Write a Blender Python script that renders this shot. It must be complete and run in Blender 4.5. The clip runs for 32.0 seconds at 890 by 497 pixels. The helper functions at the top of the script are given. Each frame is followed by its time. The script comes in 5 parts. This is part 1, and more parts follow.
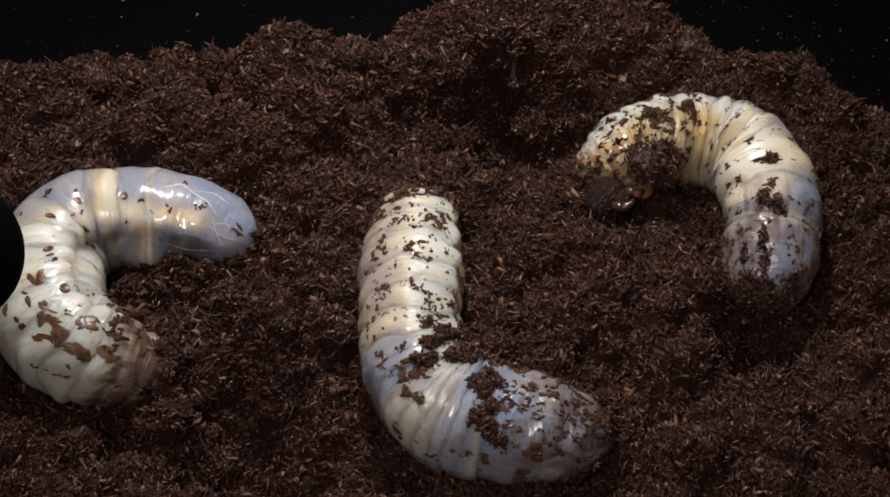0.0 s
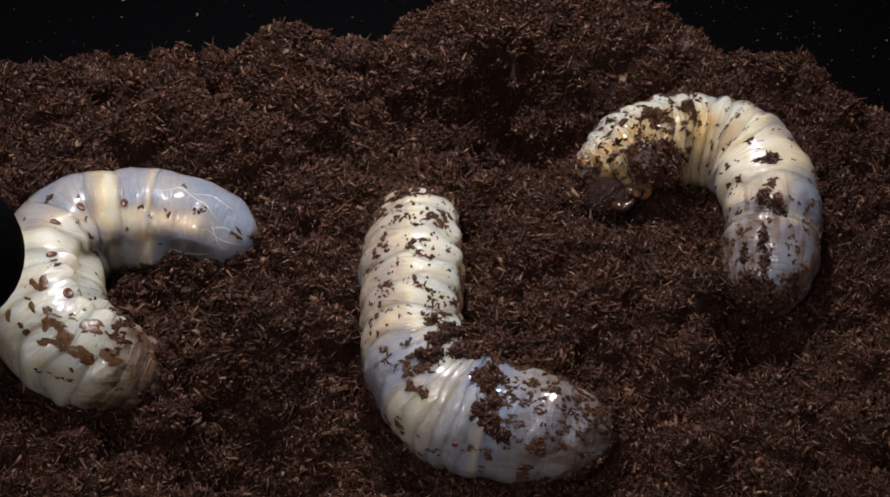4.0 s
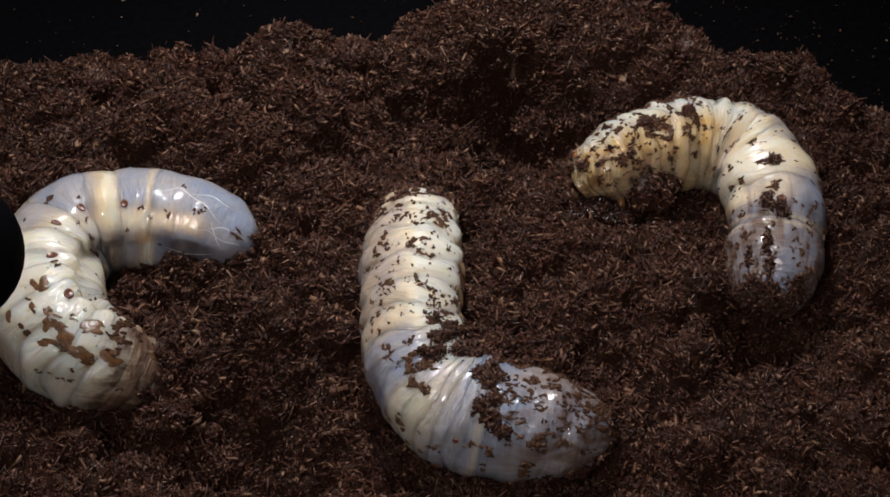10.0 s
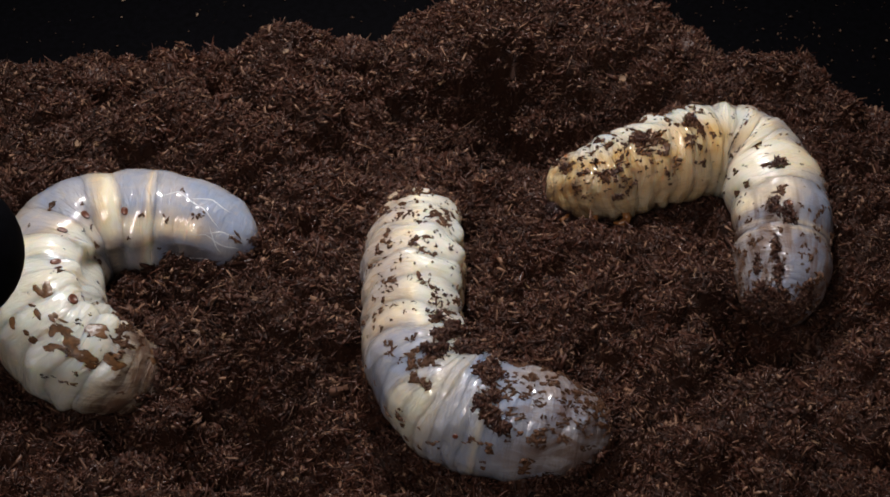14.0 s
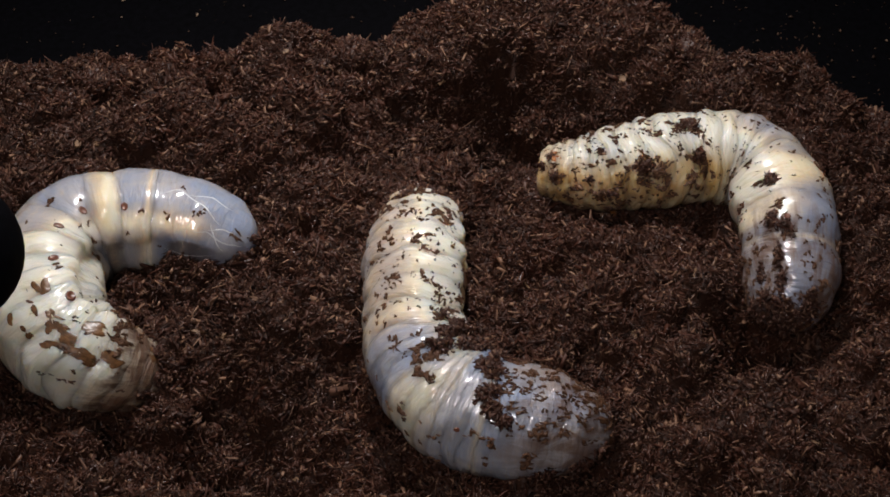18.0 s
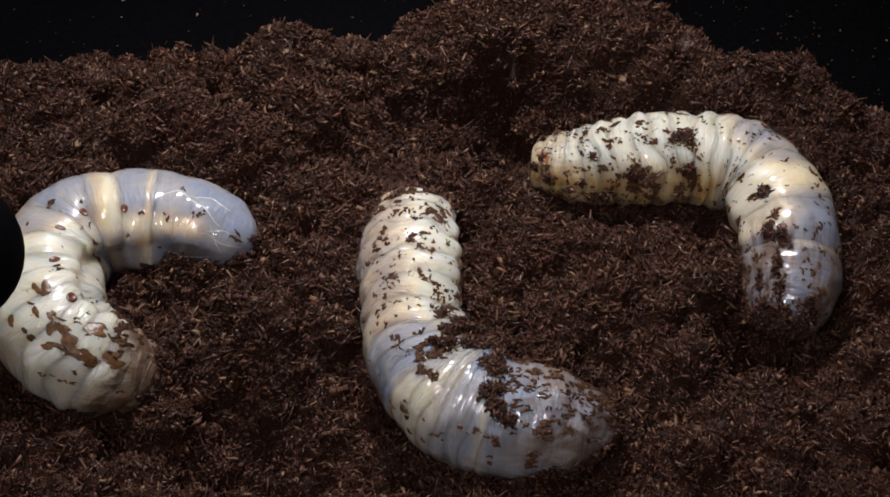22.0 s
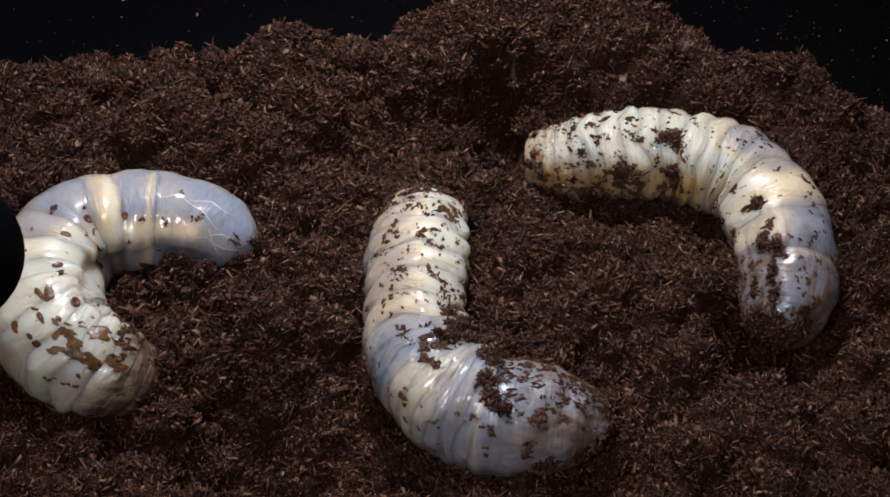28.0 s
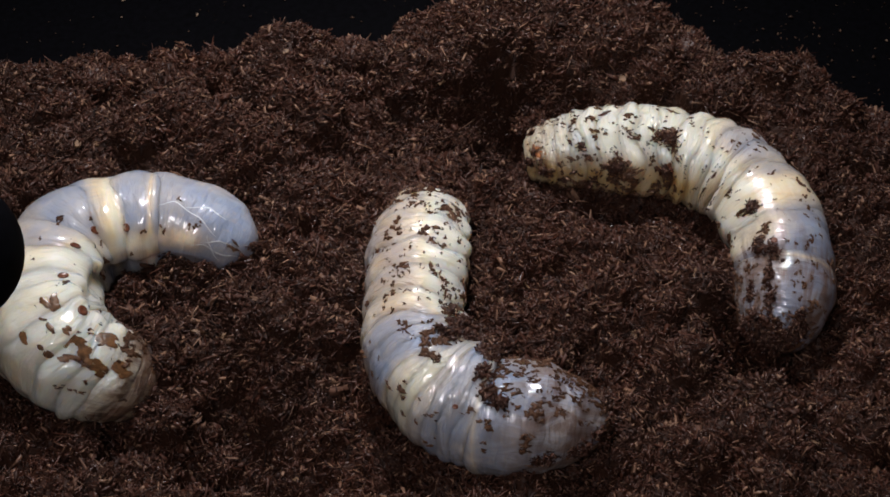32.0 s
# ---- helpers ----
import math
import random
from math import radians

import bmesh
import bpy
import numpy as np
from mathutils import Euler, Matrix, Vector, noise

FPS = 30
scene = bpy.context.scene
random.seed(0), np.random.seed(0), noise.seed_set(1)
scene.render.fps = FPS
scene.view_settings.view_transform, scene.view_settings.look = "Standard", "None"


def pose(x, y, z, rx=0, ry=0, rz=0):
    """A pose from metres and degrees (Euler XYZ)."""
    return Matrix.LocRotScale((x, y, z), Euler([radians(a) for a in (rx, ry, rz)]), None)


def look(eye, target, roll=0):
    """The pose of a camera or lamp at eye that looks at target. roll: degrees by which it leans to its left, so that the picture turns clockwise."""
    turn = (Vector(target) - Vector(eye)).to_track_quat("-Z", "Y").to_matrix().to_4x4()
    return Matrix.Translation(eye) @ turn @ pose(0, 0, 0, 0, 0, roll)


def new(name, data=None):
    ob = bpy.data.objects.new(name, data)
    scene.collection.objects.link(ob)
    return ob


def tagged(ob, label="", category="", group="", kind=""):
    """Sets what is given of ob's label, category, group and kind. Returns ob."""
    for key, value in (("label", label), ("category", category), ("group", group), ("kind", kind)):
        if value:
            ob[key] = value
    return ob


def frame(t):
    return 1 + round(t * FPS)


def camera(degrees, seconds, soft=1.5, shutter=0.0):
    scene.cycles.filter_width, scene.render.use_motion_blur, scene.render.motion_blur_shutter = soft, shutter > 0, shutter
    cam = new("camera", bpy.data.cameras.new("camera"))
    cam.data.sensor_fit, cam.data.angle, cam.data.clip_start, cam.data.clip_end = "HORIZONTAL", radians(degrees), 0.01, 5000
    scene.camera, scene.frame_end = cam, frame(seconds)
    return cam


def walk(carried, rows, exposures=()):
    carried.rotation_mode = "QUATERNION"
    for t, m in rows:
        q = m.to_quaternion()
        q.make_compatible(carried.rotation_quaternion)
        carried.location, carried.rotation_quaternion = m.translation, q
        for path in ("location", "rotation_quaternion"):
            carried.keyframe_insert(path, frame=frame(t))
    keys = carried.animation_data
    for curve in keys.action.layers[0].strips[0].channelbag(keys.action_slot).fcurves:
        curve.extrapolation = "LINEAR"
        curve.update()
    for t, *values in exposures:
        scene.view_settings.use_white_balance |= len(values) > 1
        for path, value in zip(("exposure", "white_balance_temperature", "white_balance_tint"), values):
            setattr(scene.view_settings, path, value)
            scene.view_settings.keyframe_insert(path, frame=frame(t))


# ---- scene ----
cam = camera(40, 32.0, soft=1.75)
EYE = (0.0, -0.1671, 0.1992)
# the picture turns slightly brighter and cooler on the way
walk(cam, [(0.0, look(EYE, (0, 0, 0))), (32.0, look(EYE, (0, 0, 0)))],
     [(0.0, -0.05, 6550, 14), (8.0, -0.06, 6580, 14), (13.0, 0.01, 6600, 14), (19.0, 0.02, 6620, 14), (24.0, 0.04, 6380, 14), (32.0, 0.05, 6290, 14)])

# ---- light: one small bright lamp overhead in a dark room, plus an added fill ----
world = bpy.data.worlds.new("dark_room_air")
scene.world = world
world.use_nodes = True
world.node_tree.nodes["Background"].inputs["Color"].default_value = (0.75, 0.85, 1.0, 1)
world.node_tree.nodes["Background"].inputs["Strength"].default_value = 0.012
lamp_data = bpy.data.lights.new("desk_lamp_light", "AREA")
lamp_data.shape, lamp_data.size, lamp_data.size_y, lamp_data.energy = "RECTANGLE", 0.04, 0.025, 0.51
lamp_data.spread = radians(125)
lamp_data.color = (1.0, 0.975, 0.95)
lamp = new("desk_lamp_light", lamp_data)
lamp.matrix_world = look((-0.014, 0.115, 0.29), (-0.03, 0.02, 0.0))
# soft fill added in front to lift shaded undersides; not a lamp of the room
fill_data = bpy.data.lights.new("front_fill_light", "AREA")
fill_data.shape, fill_data.size, fill_data.energy = "DISK", 0.09, 0.31
fill_data.color = (1.0, 0.95, 0.93)
fill_lamp = new("front_fill_light", fill_data)
fill_lamp.matrix_world = look((-0.05, -0.2, 0.27), (-0.01, 0.0, 0.0))


# ---- materials ----
class Nodes:
    """A small writer of node materials."""

    def __init__(self, name):
        self.mat = bpy.data.materials.new(name)
        self.mat.use_nodes = True
        self.tree = self.mat.node_tree
        self.bsdf = self.tree.nodes["Principled BSDF"]

    def add(self, kind, **values):
        node = self.tree.nodes.new(kind)
        for key, value in values.items():
            node.inputs[key.replace("_", " ")].default_value = value
        return node

    def link(self, a, b):
        self.tree.links.new(a, b)

    def ramp(self, source, *stops):
        node = self.tree.nodes.new("ShaderNodeValToRGB")
        while len(node.color_ramp.elements) < len(stops):
            node.color_ramp.elements.new(0.5)
        for e, (at, color) in zip(node.color_ramp.elements, stops):
            e.position, e.color = at, (*color, 1)
        self.link(source, node.inputs["Fac"])
        return node.outputs["Color"]

    def mix(self, fac, a, b, blend="MIX"):
        node = self.tree.nodes.new("ShaderNodeMix")
        node.data_type, node.blend_type = "RGBA", blend
        for value, socket in ((fac, node.inputs[0]), (a, node.inputs[6]), (b, node.inputs[7])):
            if isinstance(value, (int, float)):
                socket.default_value = value
            elif isinstance(value, tuple):
                socket.default_value = (*value, 1)
            else:
                self.link(value, socket)
        return node.outputs[2]

    def math(self, op, a, b=0.0):
        node = self.tree.nodes.new("ShaderNodeMath")
        node.operation = op
        for value, socket in ((a, node.inputs[0]), (b, node.inputs[1])):
            if isinstance(value, (int, float)):
                socket.default_value = value
            else:
                self.link(value, socket)
        return node.outputs[0]

    def noise(self, scale, coords, detail=4.0, rough=0.55, distort=0.0):
        node = self.add("ShaderNodeTexNoise", Scale=scale, Detail=detail, Roughness=rough, Distortion=distort)
        self.link(coords, node.inputs["Vector"])
        return node.outputs["Fac"]

    def bump(self, height, strength, distance):
        node = self.add("ShaderNodeBump", Strength=strength, Distance=distance)
        self.link(height, node.inputs["Height"])
        self.link(node.outputs["Normal"], self.bsdf.inputs["Normal"])

    def set(self, **values):
        for key, value in values.items():
            socket = self.bsdf.inputs[key.replace("_", " ")]
            if hasattr(value, "links"):
                self.link(value, socket)
            elif isinstance(value, tuple) and len(value) == 3 and socket.type == "RGBA":
                socket.default_value = (*value, 1)
            else:
                socket.default_value = value


def soil_material(name, dark, mid, pale, rough=0.8, spec=0.08):
    n = Nodes(name)
    geo = n.tree.nodes.new("ShaderNodeNewGeometry")
    coords = n.tree.nodes.new("ShaderNodeTexCoord").outputs["Object"]
    grain = n.noise(900, coords, 6)
    patch = n.noise(70, coords, 3)
    tone = n.ramp(geo.outputs["Random Per Island"], (0.0, dark), (0.5, mid), (0.82, mid), (1.0, pale))
    tone = n.mix(n.ramp(grain, (0.3, (0.25, 0.25, 0.25)), (0.7, (0.75, 0.75, 0.75))), n.mix(1.0, tone, (0.55, 0.52, 0.5), "MULTIPLY"), tone)
    tone = n.mix(n.ramp(patch, (0.35, (0, 0, 0)), (0.7, (0.5, 0.5, 0.5))), tone, n.mix(1.0, tone, (1.25, 1.0, 0.85), "MULTIPLY"))
    gloss = n.ramp(geo.outputs["Random Per Island"], (0.0, (rough * 1.2,) * 3), (0.35, (rough * 0.42,) * 3), (0.7, (rough * 0.9,) * 3), (1.0, (rough * 0.7,) * 3))
    n.set(Base_Color=tone, Roughness=gloss, Specular_IOR_Level=spec)
    n.bump(grain, 0.5, 0.0004)
    return n.mat


def skin_material():
    """Wet translucent grub skin: cream fat body where fat is 1, blue grey gut content where it is 0."""
    n = Nodes("grub_skin")
    fat = n.tree.nodes.new("ShaderNodeAttribute")
    fat.attribute_name = "fat"
    rest = n.tree.nodes.new("ShaderNodeAttribute")
    rest.attribute_name = "rest"
    at = rest.outputs["Vector"]
    blotch = n.noise(170, at, 4, 0.6)
    mottle = n.noise(620, at, 5, 0.6, 0.6)
    fine = n.noise(2600, at, 3)
    drift = n.noise(95, at, 3, 0.5)
    amount = n.math("ADD", fat.outputs["Fac"], n.math("MULTIPLY", n.math("SUBTRACT", blotch, 0.5), 0.6))
    amount = n.math("ADD", amount, n.math("MULTIPLY", n.math("SUBTRACT", mottle, 0.5), 0.22))
    deep = n.ramp(n.math("MULTIPLY", amount, -2.8), (0.0, (0, 0, 0)), (0.8, (0.85, 0.85, 0.85)))
    gut = n.mix(n.ramp(drift, (0.38, (0, 0, 0)), (0.62, (1, 1, 1))), (0.265, 0.315, 0.42), (0.39, 0.385, 0.41))
    gut = n.mix(deep, gut, (0.12, 0.11, 0.115))
    cream = n.ramp(amount, (0.45, (0.71, 0.565, 0.41)), (0.7, (0.86, 0.71, 0.5)), (1.0, (0.94, 0.84, 0.69)))
    tone = n.mix(n.ramp(amount, (0.1, (0, 0, 0)), (0.4, (0.35, 0.35, 0.35)), (0.78, (1, 1, 1))), gut, cream)
    tone = n.mix(n.ramp(mottle, (0.55, (0, 0, 0)), (0.8, (0.2, 0.2, 0.2))), tone, (0.82, 0.6, 0.36))
    gold = n.tree.nodes.new("ShaderNodeAttribute")
    gold.attribute_name = "gold"
    hair = n.add("ShaderNodeMapping", Scale=(0.5, 3.0, 3.0))
    n.link(at, hair.inputs["Vector"])
    strand = n.noise(700, hair.outputs["Vector"], 3, 0.6)
    tone = n.mix(n.math("MULTIPLY", gold.outputs["Fac"], n.ramp(strand, (0.3, (0.4, 0.4, 0.4)), (0.65, (1, 1, 1)))), tone, (0.8, 0.62, 0.36))
    amber = n.tree.nodes.new("ShaderNodeAttribute")
    amber.attribute_name = "amber"
    tone = n.mix(n.math("MULTIPLY", amber.outputs["Fac"], n.math("ADD", blotch, 0.35)), tone, (0.68, 0.38, 0.13))
    grime = n.tree.nodes.new("ShaderNodeAttribute")
    grime.attribute_name = "grime"
    streak = n.add("ShaderNodeMapping", Scale=(0.4, 1.0, 1.0))
    n.link(at, streak.inputs["Vector"])
    smear = n.ramp(n.noise(360, streak.outputs["Vector"], 7, 0.66, 0.6), (0.42, (0, 0, 0)), (0.56, (0.7, 0.7, 0.7)), (0.72, (1, 1, 1)))
    tone = n.mix(n.math("MULTIPLY", grime.outputs["Fac"], smear), tone, (0.13, 0.07, 0.045))
    film = n.math("MINIMUM", n.math("MAXIMUM", n.math("MULTIPLY", n.math("SUBTRACT", grime.outputs["Fac"], 0.75), 0.8), 0.0), 0.75)
    tone = n.mix(n.math("MULTIPLY", film, n.math("ADD", blotch, 0.5)), tone, (0.15, 0.085, 0.055))
    wrinkle = n.add("ShaderNodeMapping", Scale=(4.2, 1.0, 1.0))
    n.link(at, wrinkle.inputs["Vector"])
    crease = n.noise(210, wrinkle.outputs["Vector"], 3, 0.5, 0.35)
    swell = n.noise(150, at, 2, 0.4)
    n.set(Base_Color=tone, Roughness=n.ramp(mottle, (0.3, (0.42, 0.42, 0.42)), (0.7, (0.6, 0.6, 0.6))), Specular_IOR_Level=0.5, Coat_Weight=n.math("SUBTRACT", 1.0, n.math("MULTIPLY", n.math("MULTIPLY", grime.outputs["Fac"], smear), 0.75)), Coat_IOR=1.8, Coat_Roughness=0.045,
          Subsurface_Weight=1.0, Subsurface_Radius=(1.0, 0.82, 0.6), Subsurface_Scale=0.008)
    crinkle = n.tree.nodes.new("ShaderNodeAttribute")
    crinkle.attribute_name = "crinkle"
    fold = n.math("MULTIPLY", n.math("ADD", crease, n.math("MULTIPLY", swell, 0.7)), crinkle.outputs["Fac"])
    n.bump(n.math("ADD", fold, n.math("MULTIPLY", fine, 0.025)), 0.8, 0.0016)
    gloss = n.add("ShaderNodeBump", Strength=0.8, Distance=0.0012)
    pucker = n.noise(330, at, 1, 0.4, 0.3)
    n.link(n.math("ADD", n.math("ADD", fold, n.math("MULTIPLY", pucker, 0.3)), n.math("MULTIPLY", fine, 0.004)), gloss.inputs["Height"])
    n.link(gloss.outputs["Normal"], n.bsdf.inputs["Coat Normal"])
    return n.mat


def plain_material(name, color, rough, spec=0.5, grain=700, vary=0.25, bump=0.3, coat=0.0):
    n = Nodes(name)
    coords = n.tree.nodes.new("ShaderNodeTexCoord").outputs["Object"]
    info = n.tree.nodes.new("ShaderNodeObjectInfo")
    g = n.noise(grain, coords, 5)
    low = tuple(c * (1 - vary) for c in color)
    high = tuple(min(1.0, c * (1 + vary)) for c in color)
    tone = n.ramp(g, (0.3, low), (0.7, high))
    tone = n.mix(n.math("MULTIPLY", info.outputs["Random"], 0.5), tone, n.mix(1.0, tone, (0.55, 0.5, 0.48), "MULTIPLY"))
    n.set(Base_Color=tone, Roughness=rough, Specular_IOR_Level=spec, Coat_Weight=coat)
    n.bump(g, bump, 0.0003)
    return n.mat


SOIL = soil_material("damp_soil", (0.017, 0.0082, 0.0055), (0.034, 0.0158, 0.0103), (0.06, 0.031, 0.02))
CRUMBS = soil_material("soil_crumbs", (0.022, 0.009, 0.006), (0.075, 0.0318, 0.0212), (0.29, 0.175, 0.115), 0.6, 0.3)
CRUMBS_PALE = soil_material("spilt_crumbs", (0.02, 0.012, 0.009), (0.12, 0.08, 0.06), (0.4, 0.3, 0.22), 0.45)
CHIP = plain_material("pale_wood_chip", (0.2, 0.115, 0.06), 0.55, 0.4, 900)
DIRT = plain_material("wet_dirt", (0.088, 0.041, 0.021), 0.5, 0.25, 1500, 0.6, 0.8)
STAIN = plain_material("amber_dirt", (0.13, 0.062, 0.026), 0.3, 0.45, 900, 0.7)
WET = soil_material("wet_soil", (0.01, 0.005, 0.0035), (0.032, 0.0135, 0.0095), (0.12, 0.06, 0.04), 0.36, 0.45)
SKIN = skin_material()
PLATE = plain_material("amber_plate", (0.36, 0.13, 0.035), 0.3, 0.5, 900, 0.45, 0.3, 0.3)
HORN = plain_material("brown_horn", (0.024, 0.0075, 0.0065), 0.38, 0.35, 2200, 0.7, 2.5, 0.15)
HORN_DARK = plain_material("dark_horn", (0.05, 0.02, 0.012), 0.25, 0.6, 900, 0.35, 0.15, 0.3)
LEG = plain_material("amber_leg", (0.27, 0.11, 0.032), 0.3, 0.5, 900, 0.3, 0.15, 0.3)
VEIN = plain_material("white_vein", (0.72, 0.76, 0.8), 0.3, 0.5, 900, 0.1, 0.1)
BLACK = plain_material("black_plastic", (0.002, 0.002, 0.003), 0.6, 0.05, 500, 0.4, 0.1)
ROOM = plain_material("dark_wall", (0.03, 0.03, 0.032), 0.8, 0.2, 20, 0.2, 0.1)


# ---- mesh helpers ----
def mesh_of(name, verts, faces, material, smooth=False):
    me = bpy.data.meshes.new(name)
    me.from_pydata([tuple(v) for v in verts], [], [tuple(f) for f in faces])
    me.materials.append(material)
    if smooth:
        me.polygons.foreach_set("use_smooth", [True] * len(me.polygons))
    me.update()
    return me


def part(name, me, parent, label=""):
    """Links a mesh as one object under a thing or a part."""
    ob = new(name, me)
    ob.parent = parent
    return tagged(ob, label)


def fast_mesh(name, verts, tris, material):
    """A mesh from arrays of vertices and triangles."""
    me = bpy.data.meshes.new(name)
    me.vertices.add(len(verts))
    me.vertices.foreach_set("co", np.asarray(verts, np.float32).ravel())
    me.loops.add(tris.size)
    me.loops.foreach_set("vertex_index", tris.astype(np.int32).ravel())
    me.polygons.add(len(tris))
    me.polygons.foreach_set("loop_start", np.arange(0, tris.size, 3, dtype=np.int32))
    me.materials.append(material)
    me.update(calc_edges=True)
    me.validate()
    return me


# ---- soil ----
def lattice(x, y, cell, seed):
    """Smooth value noise, -1 to 1."""
    table = np.random.default_rng(seed).uniform(-1, 1, (256, 256))
    u, v = x / cell + 100, y / cell + 100
    i, j = np.floor(u).astype(int), np.floor(v).astype(int)
    a, b = u - i, v - j
    a, b = a * a * (3 - 2 * a), b * b * (3 - 2 * b)
    i, j, i1, j1 = i % 256, j % 256, (i + 1) % 256, (j + 1) % 256
    return (table[i, j] * (1 - a) + table[i1, j] * a) * (1 - b) + (table[i, j1] * (1 - a) + table[i1, j1] * a) * b


# back rim of the heap: x and y
RIM_X = [-0.16, -0.104, -0.081, -0.06, -0.0495, -0.0416, -0.033, -0.025, -0.0115, -0.0006, 0.0092, 0.03, 0.0456, 0.0543, 0.0603, 0.067, 0.075, 0.083, 0.0906, 0.1, 0.16]
RIM_Y = [0.042, 0.0495, 0.053, 0.0535, 0.0555, 0.057, 0.056, 0.0585, 0.064, 0.069, 0.073, 0.078, 0.073, 0.064, 0.057, 0.051, 0.0475, 0.047, 0.042, 0.033, 0.005]
# hollows: x, y, radius along x, radius along y, depth
HOLLOWS = [(0.0642, -0.0185, 0.008, 0.006, 0.0055), (0.0815, -0.0142, 0.011, 0.010, 0.005), (0.0090, 0.0430, 0.016, 0.010, 0.013), (0.031, 0.0105, 0.011, 0.006, 0.005), (0.037, 0.004, 0.012, 0.006, 0.003), (0.047, 0.0090, 0.013, 0.006, 0.005), (0.0302, 0.0433, 0.012, 0.008, 0.005), (0.0634, -0.0250, 0.010, 0.006, 0.004), (0.025, 0.036, 0.017, 0.011, 0.012), (0.047, 0.036, 0.01, 0.006, 0.006), (0.001, 0.037, 0.018, 0.014, 0.018), (-0.033, -0.043, 0.018, 0.011, 0.008), (-0.046, -0.036, 0.007, 0.006, 0.003), (0.035, 0.001, 0.013, 0.008, 0.001), (0.0635, -0.0280, 0.010, 0.005, 0.015), (0.018, -0.060, 0.02, 0.006, 0.006), (0.045, 0.012, 0.018, 0.006, 0.003),
           (0.016, 0.05, 0.008, 0.006, 0.004), (0.088, -0.04, 0.006, 0.004, 0.003)]
# swellings: x, y, radius, height
SWELLINGS = [(-0.0535, -0.0345, 0.0055, 0.006), (-0.0545, -0.0395, 0.006, 0.0035), (-0.0563, -0.0062, 0.007, 0.002), (-0.0470, -0.0050, 0.007, 0.0015), (-0.0636, -0.0125, 0.006, 0.0015), (-0.0098, -0.0542, 0.008, 0.0035), (0.0017, -0.0585, 0.009, 0.0035), (0.0172, -0.0580, 0.009, 0.003), (0.0371, 0.0085, 0.01, 0.002), (-0.0158, -0.0375, 0.006, 0.002), 
             (0.0085, -0.029, 0.008, 0.006), (0.026, 0.068, 0.02, 0.006), (-0.0416, 0.052, 0.008, 0.003), (0.083, 0.043, 0.008, 0.003), (-0.075, 0.035, 0.02, 0.003), (0.05, -0.012, 0.02, 0.002), (-0.028, -0.03, 0.02, 0.002), (-0.03, 0.028, 0.02, 0.002)]


CELL, LOW_X, LOW_Y = 0.0005, -0.175, -0.105


def raw_height(x, y):
    z = 0.006 * np.clip((y - 0.0) / 0.05, 0, 1.3) + 0.45 * np.clip(y + 0.022, -0.045, 0) * np.exp(-((x + 0.032) / 0.024) ** 2)
    z = z + 0.004 * lattice(x, y, 0.016, 3) + 0.0036 * lattice(x, y, 0.007, 4)
    for hx, hy, rx, ry, depth in HOLLOWS:
        z = z - depth * np.exp(-((x - hx) / rx) ** 2 - ((y - hy) / ry) ** 2)
    for hx, hy, r, height in SWELLINGS:
        z = z + height * np.exp(-((x - hx) ** 2 + (y - hy) ** 2) / r ** 2)
    rim = np.interp(x, RIM_X, RIM_Y) + 0.0015 * lattice(x, y, 0.006, 9)
    beyond = np.clip(y - rim, 0, None)
    side = np.clip(np.abs(x) - 0.15, 0, None) + np.clip(-0.085 - y, 0, None)
    return np.maximum(z - 1.6 * beyond - 1.2 * side, -0.0435)


def heap_table():
    """Heights of the heap on a grid: its relief, many round clods of all sizes, and fine crumbs."""
    r = np.random.default_rng(77)
    xs, ys = np.arange(LOW_X, 0.1751, CELL), np.arange(LOW_Y, 0.1101, CELL)
    gx, gy = np.meshgrid(xs, ys)
    z = raw_height(gx, gy)
    for px, py, rad, deep in zip(r.uniform(-0.12, 0.12, 230), r.uniform(-0.065, 0.07, 230), r.uniform(0.0015, 0.0045, 230), r.uniform(0.7, 1.8, 230)):
        z -= deep * rad * np.exp(-((gx - px) ** 2 + ((gy - py) * r.uniform(0.8, 1.6)) ** 2) / rad ** 2)
    base = z.copy()
    for count, lo, hi, flat in ((420, 0.003, 0.0065, 0.95), (2600, 0.0013, 0.003, 0.85), (9000, 0.0006, 0.0013, 0.9)):
        for cx, cy, rad, sink in zip(r.uniform(-0.13, 0.13, count), r.uniform(-0.07, 0.09, count), r.uniform(lo, hi, count), r.uniform(-0.75, 0.0, count)):
            i, j, w = int((cx - LOW_X) / CELL), int((cy - LOW_Y) / CELL), int(rad / CELL) + 1
            sl = (slice(j - w, j + w + 1), slice(i - w, i + w + 1))
            d2 = ((gx[sl] - cx) ** 2 + (gy[sl] - cy) ** 2) / rad ** 2
            top = base[j, i] + rad * (sink + flat * np.sqrt(np.clip(1 - d2, 0, None)))
            z[sl] = np.where(d2 < 1, np.maximum(z[sl], top), z[sl])
    return z + 0.0009 * lattice(gx, gy, 0.0021, 5) + 0.0004 * lattice(gx, gy, 0.001, 6)


HEAP = heap_table()


def heap_height(x, y):
    u, v = (np.asarray(x) - LOW_X) / CELL, (np.asarray(y) - LOW_Y) / CELL
    i, j = np.clip(u.astype(int), 0, HEAP.shape[1] - 2), np.clip(v.astype(int), 0, HEAP.shape[0] - 2)
    a, b = u - i, v - j
    return (HEAP[j, i] * (1 - a) + HEAP[j, i + 1] * a) * (1 - b) + (HEAP[j + 1, i] * (1 - a) + HEAP[j + 1, i + 1] * a) * b


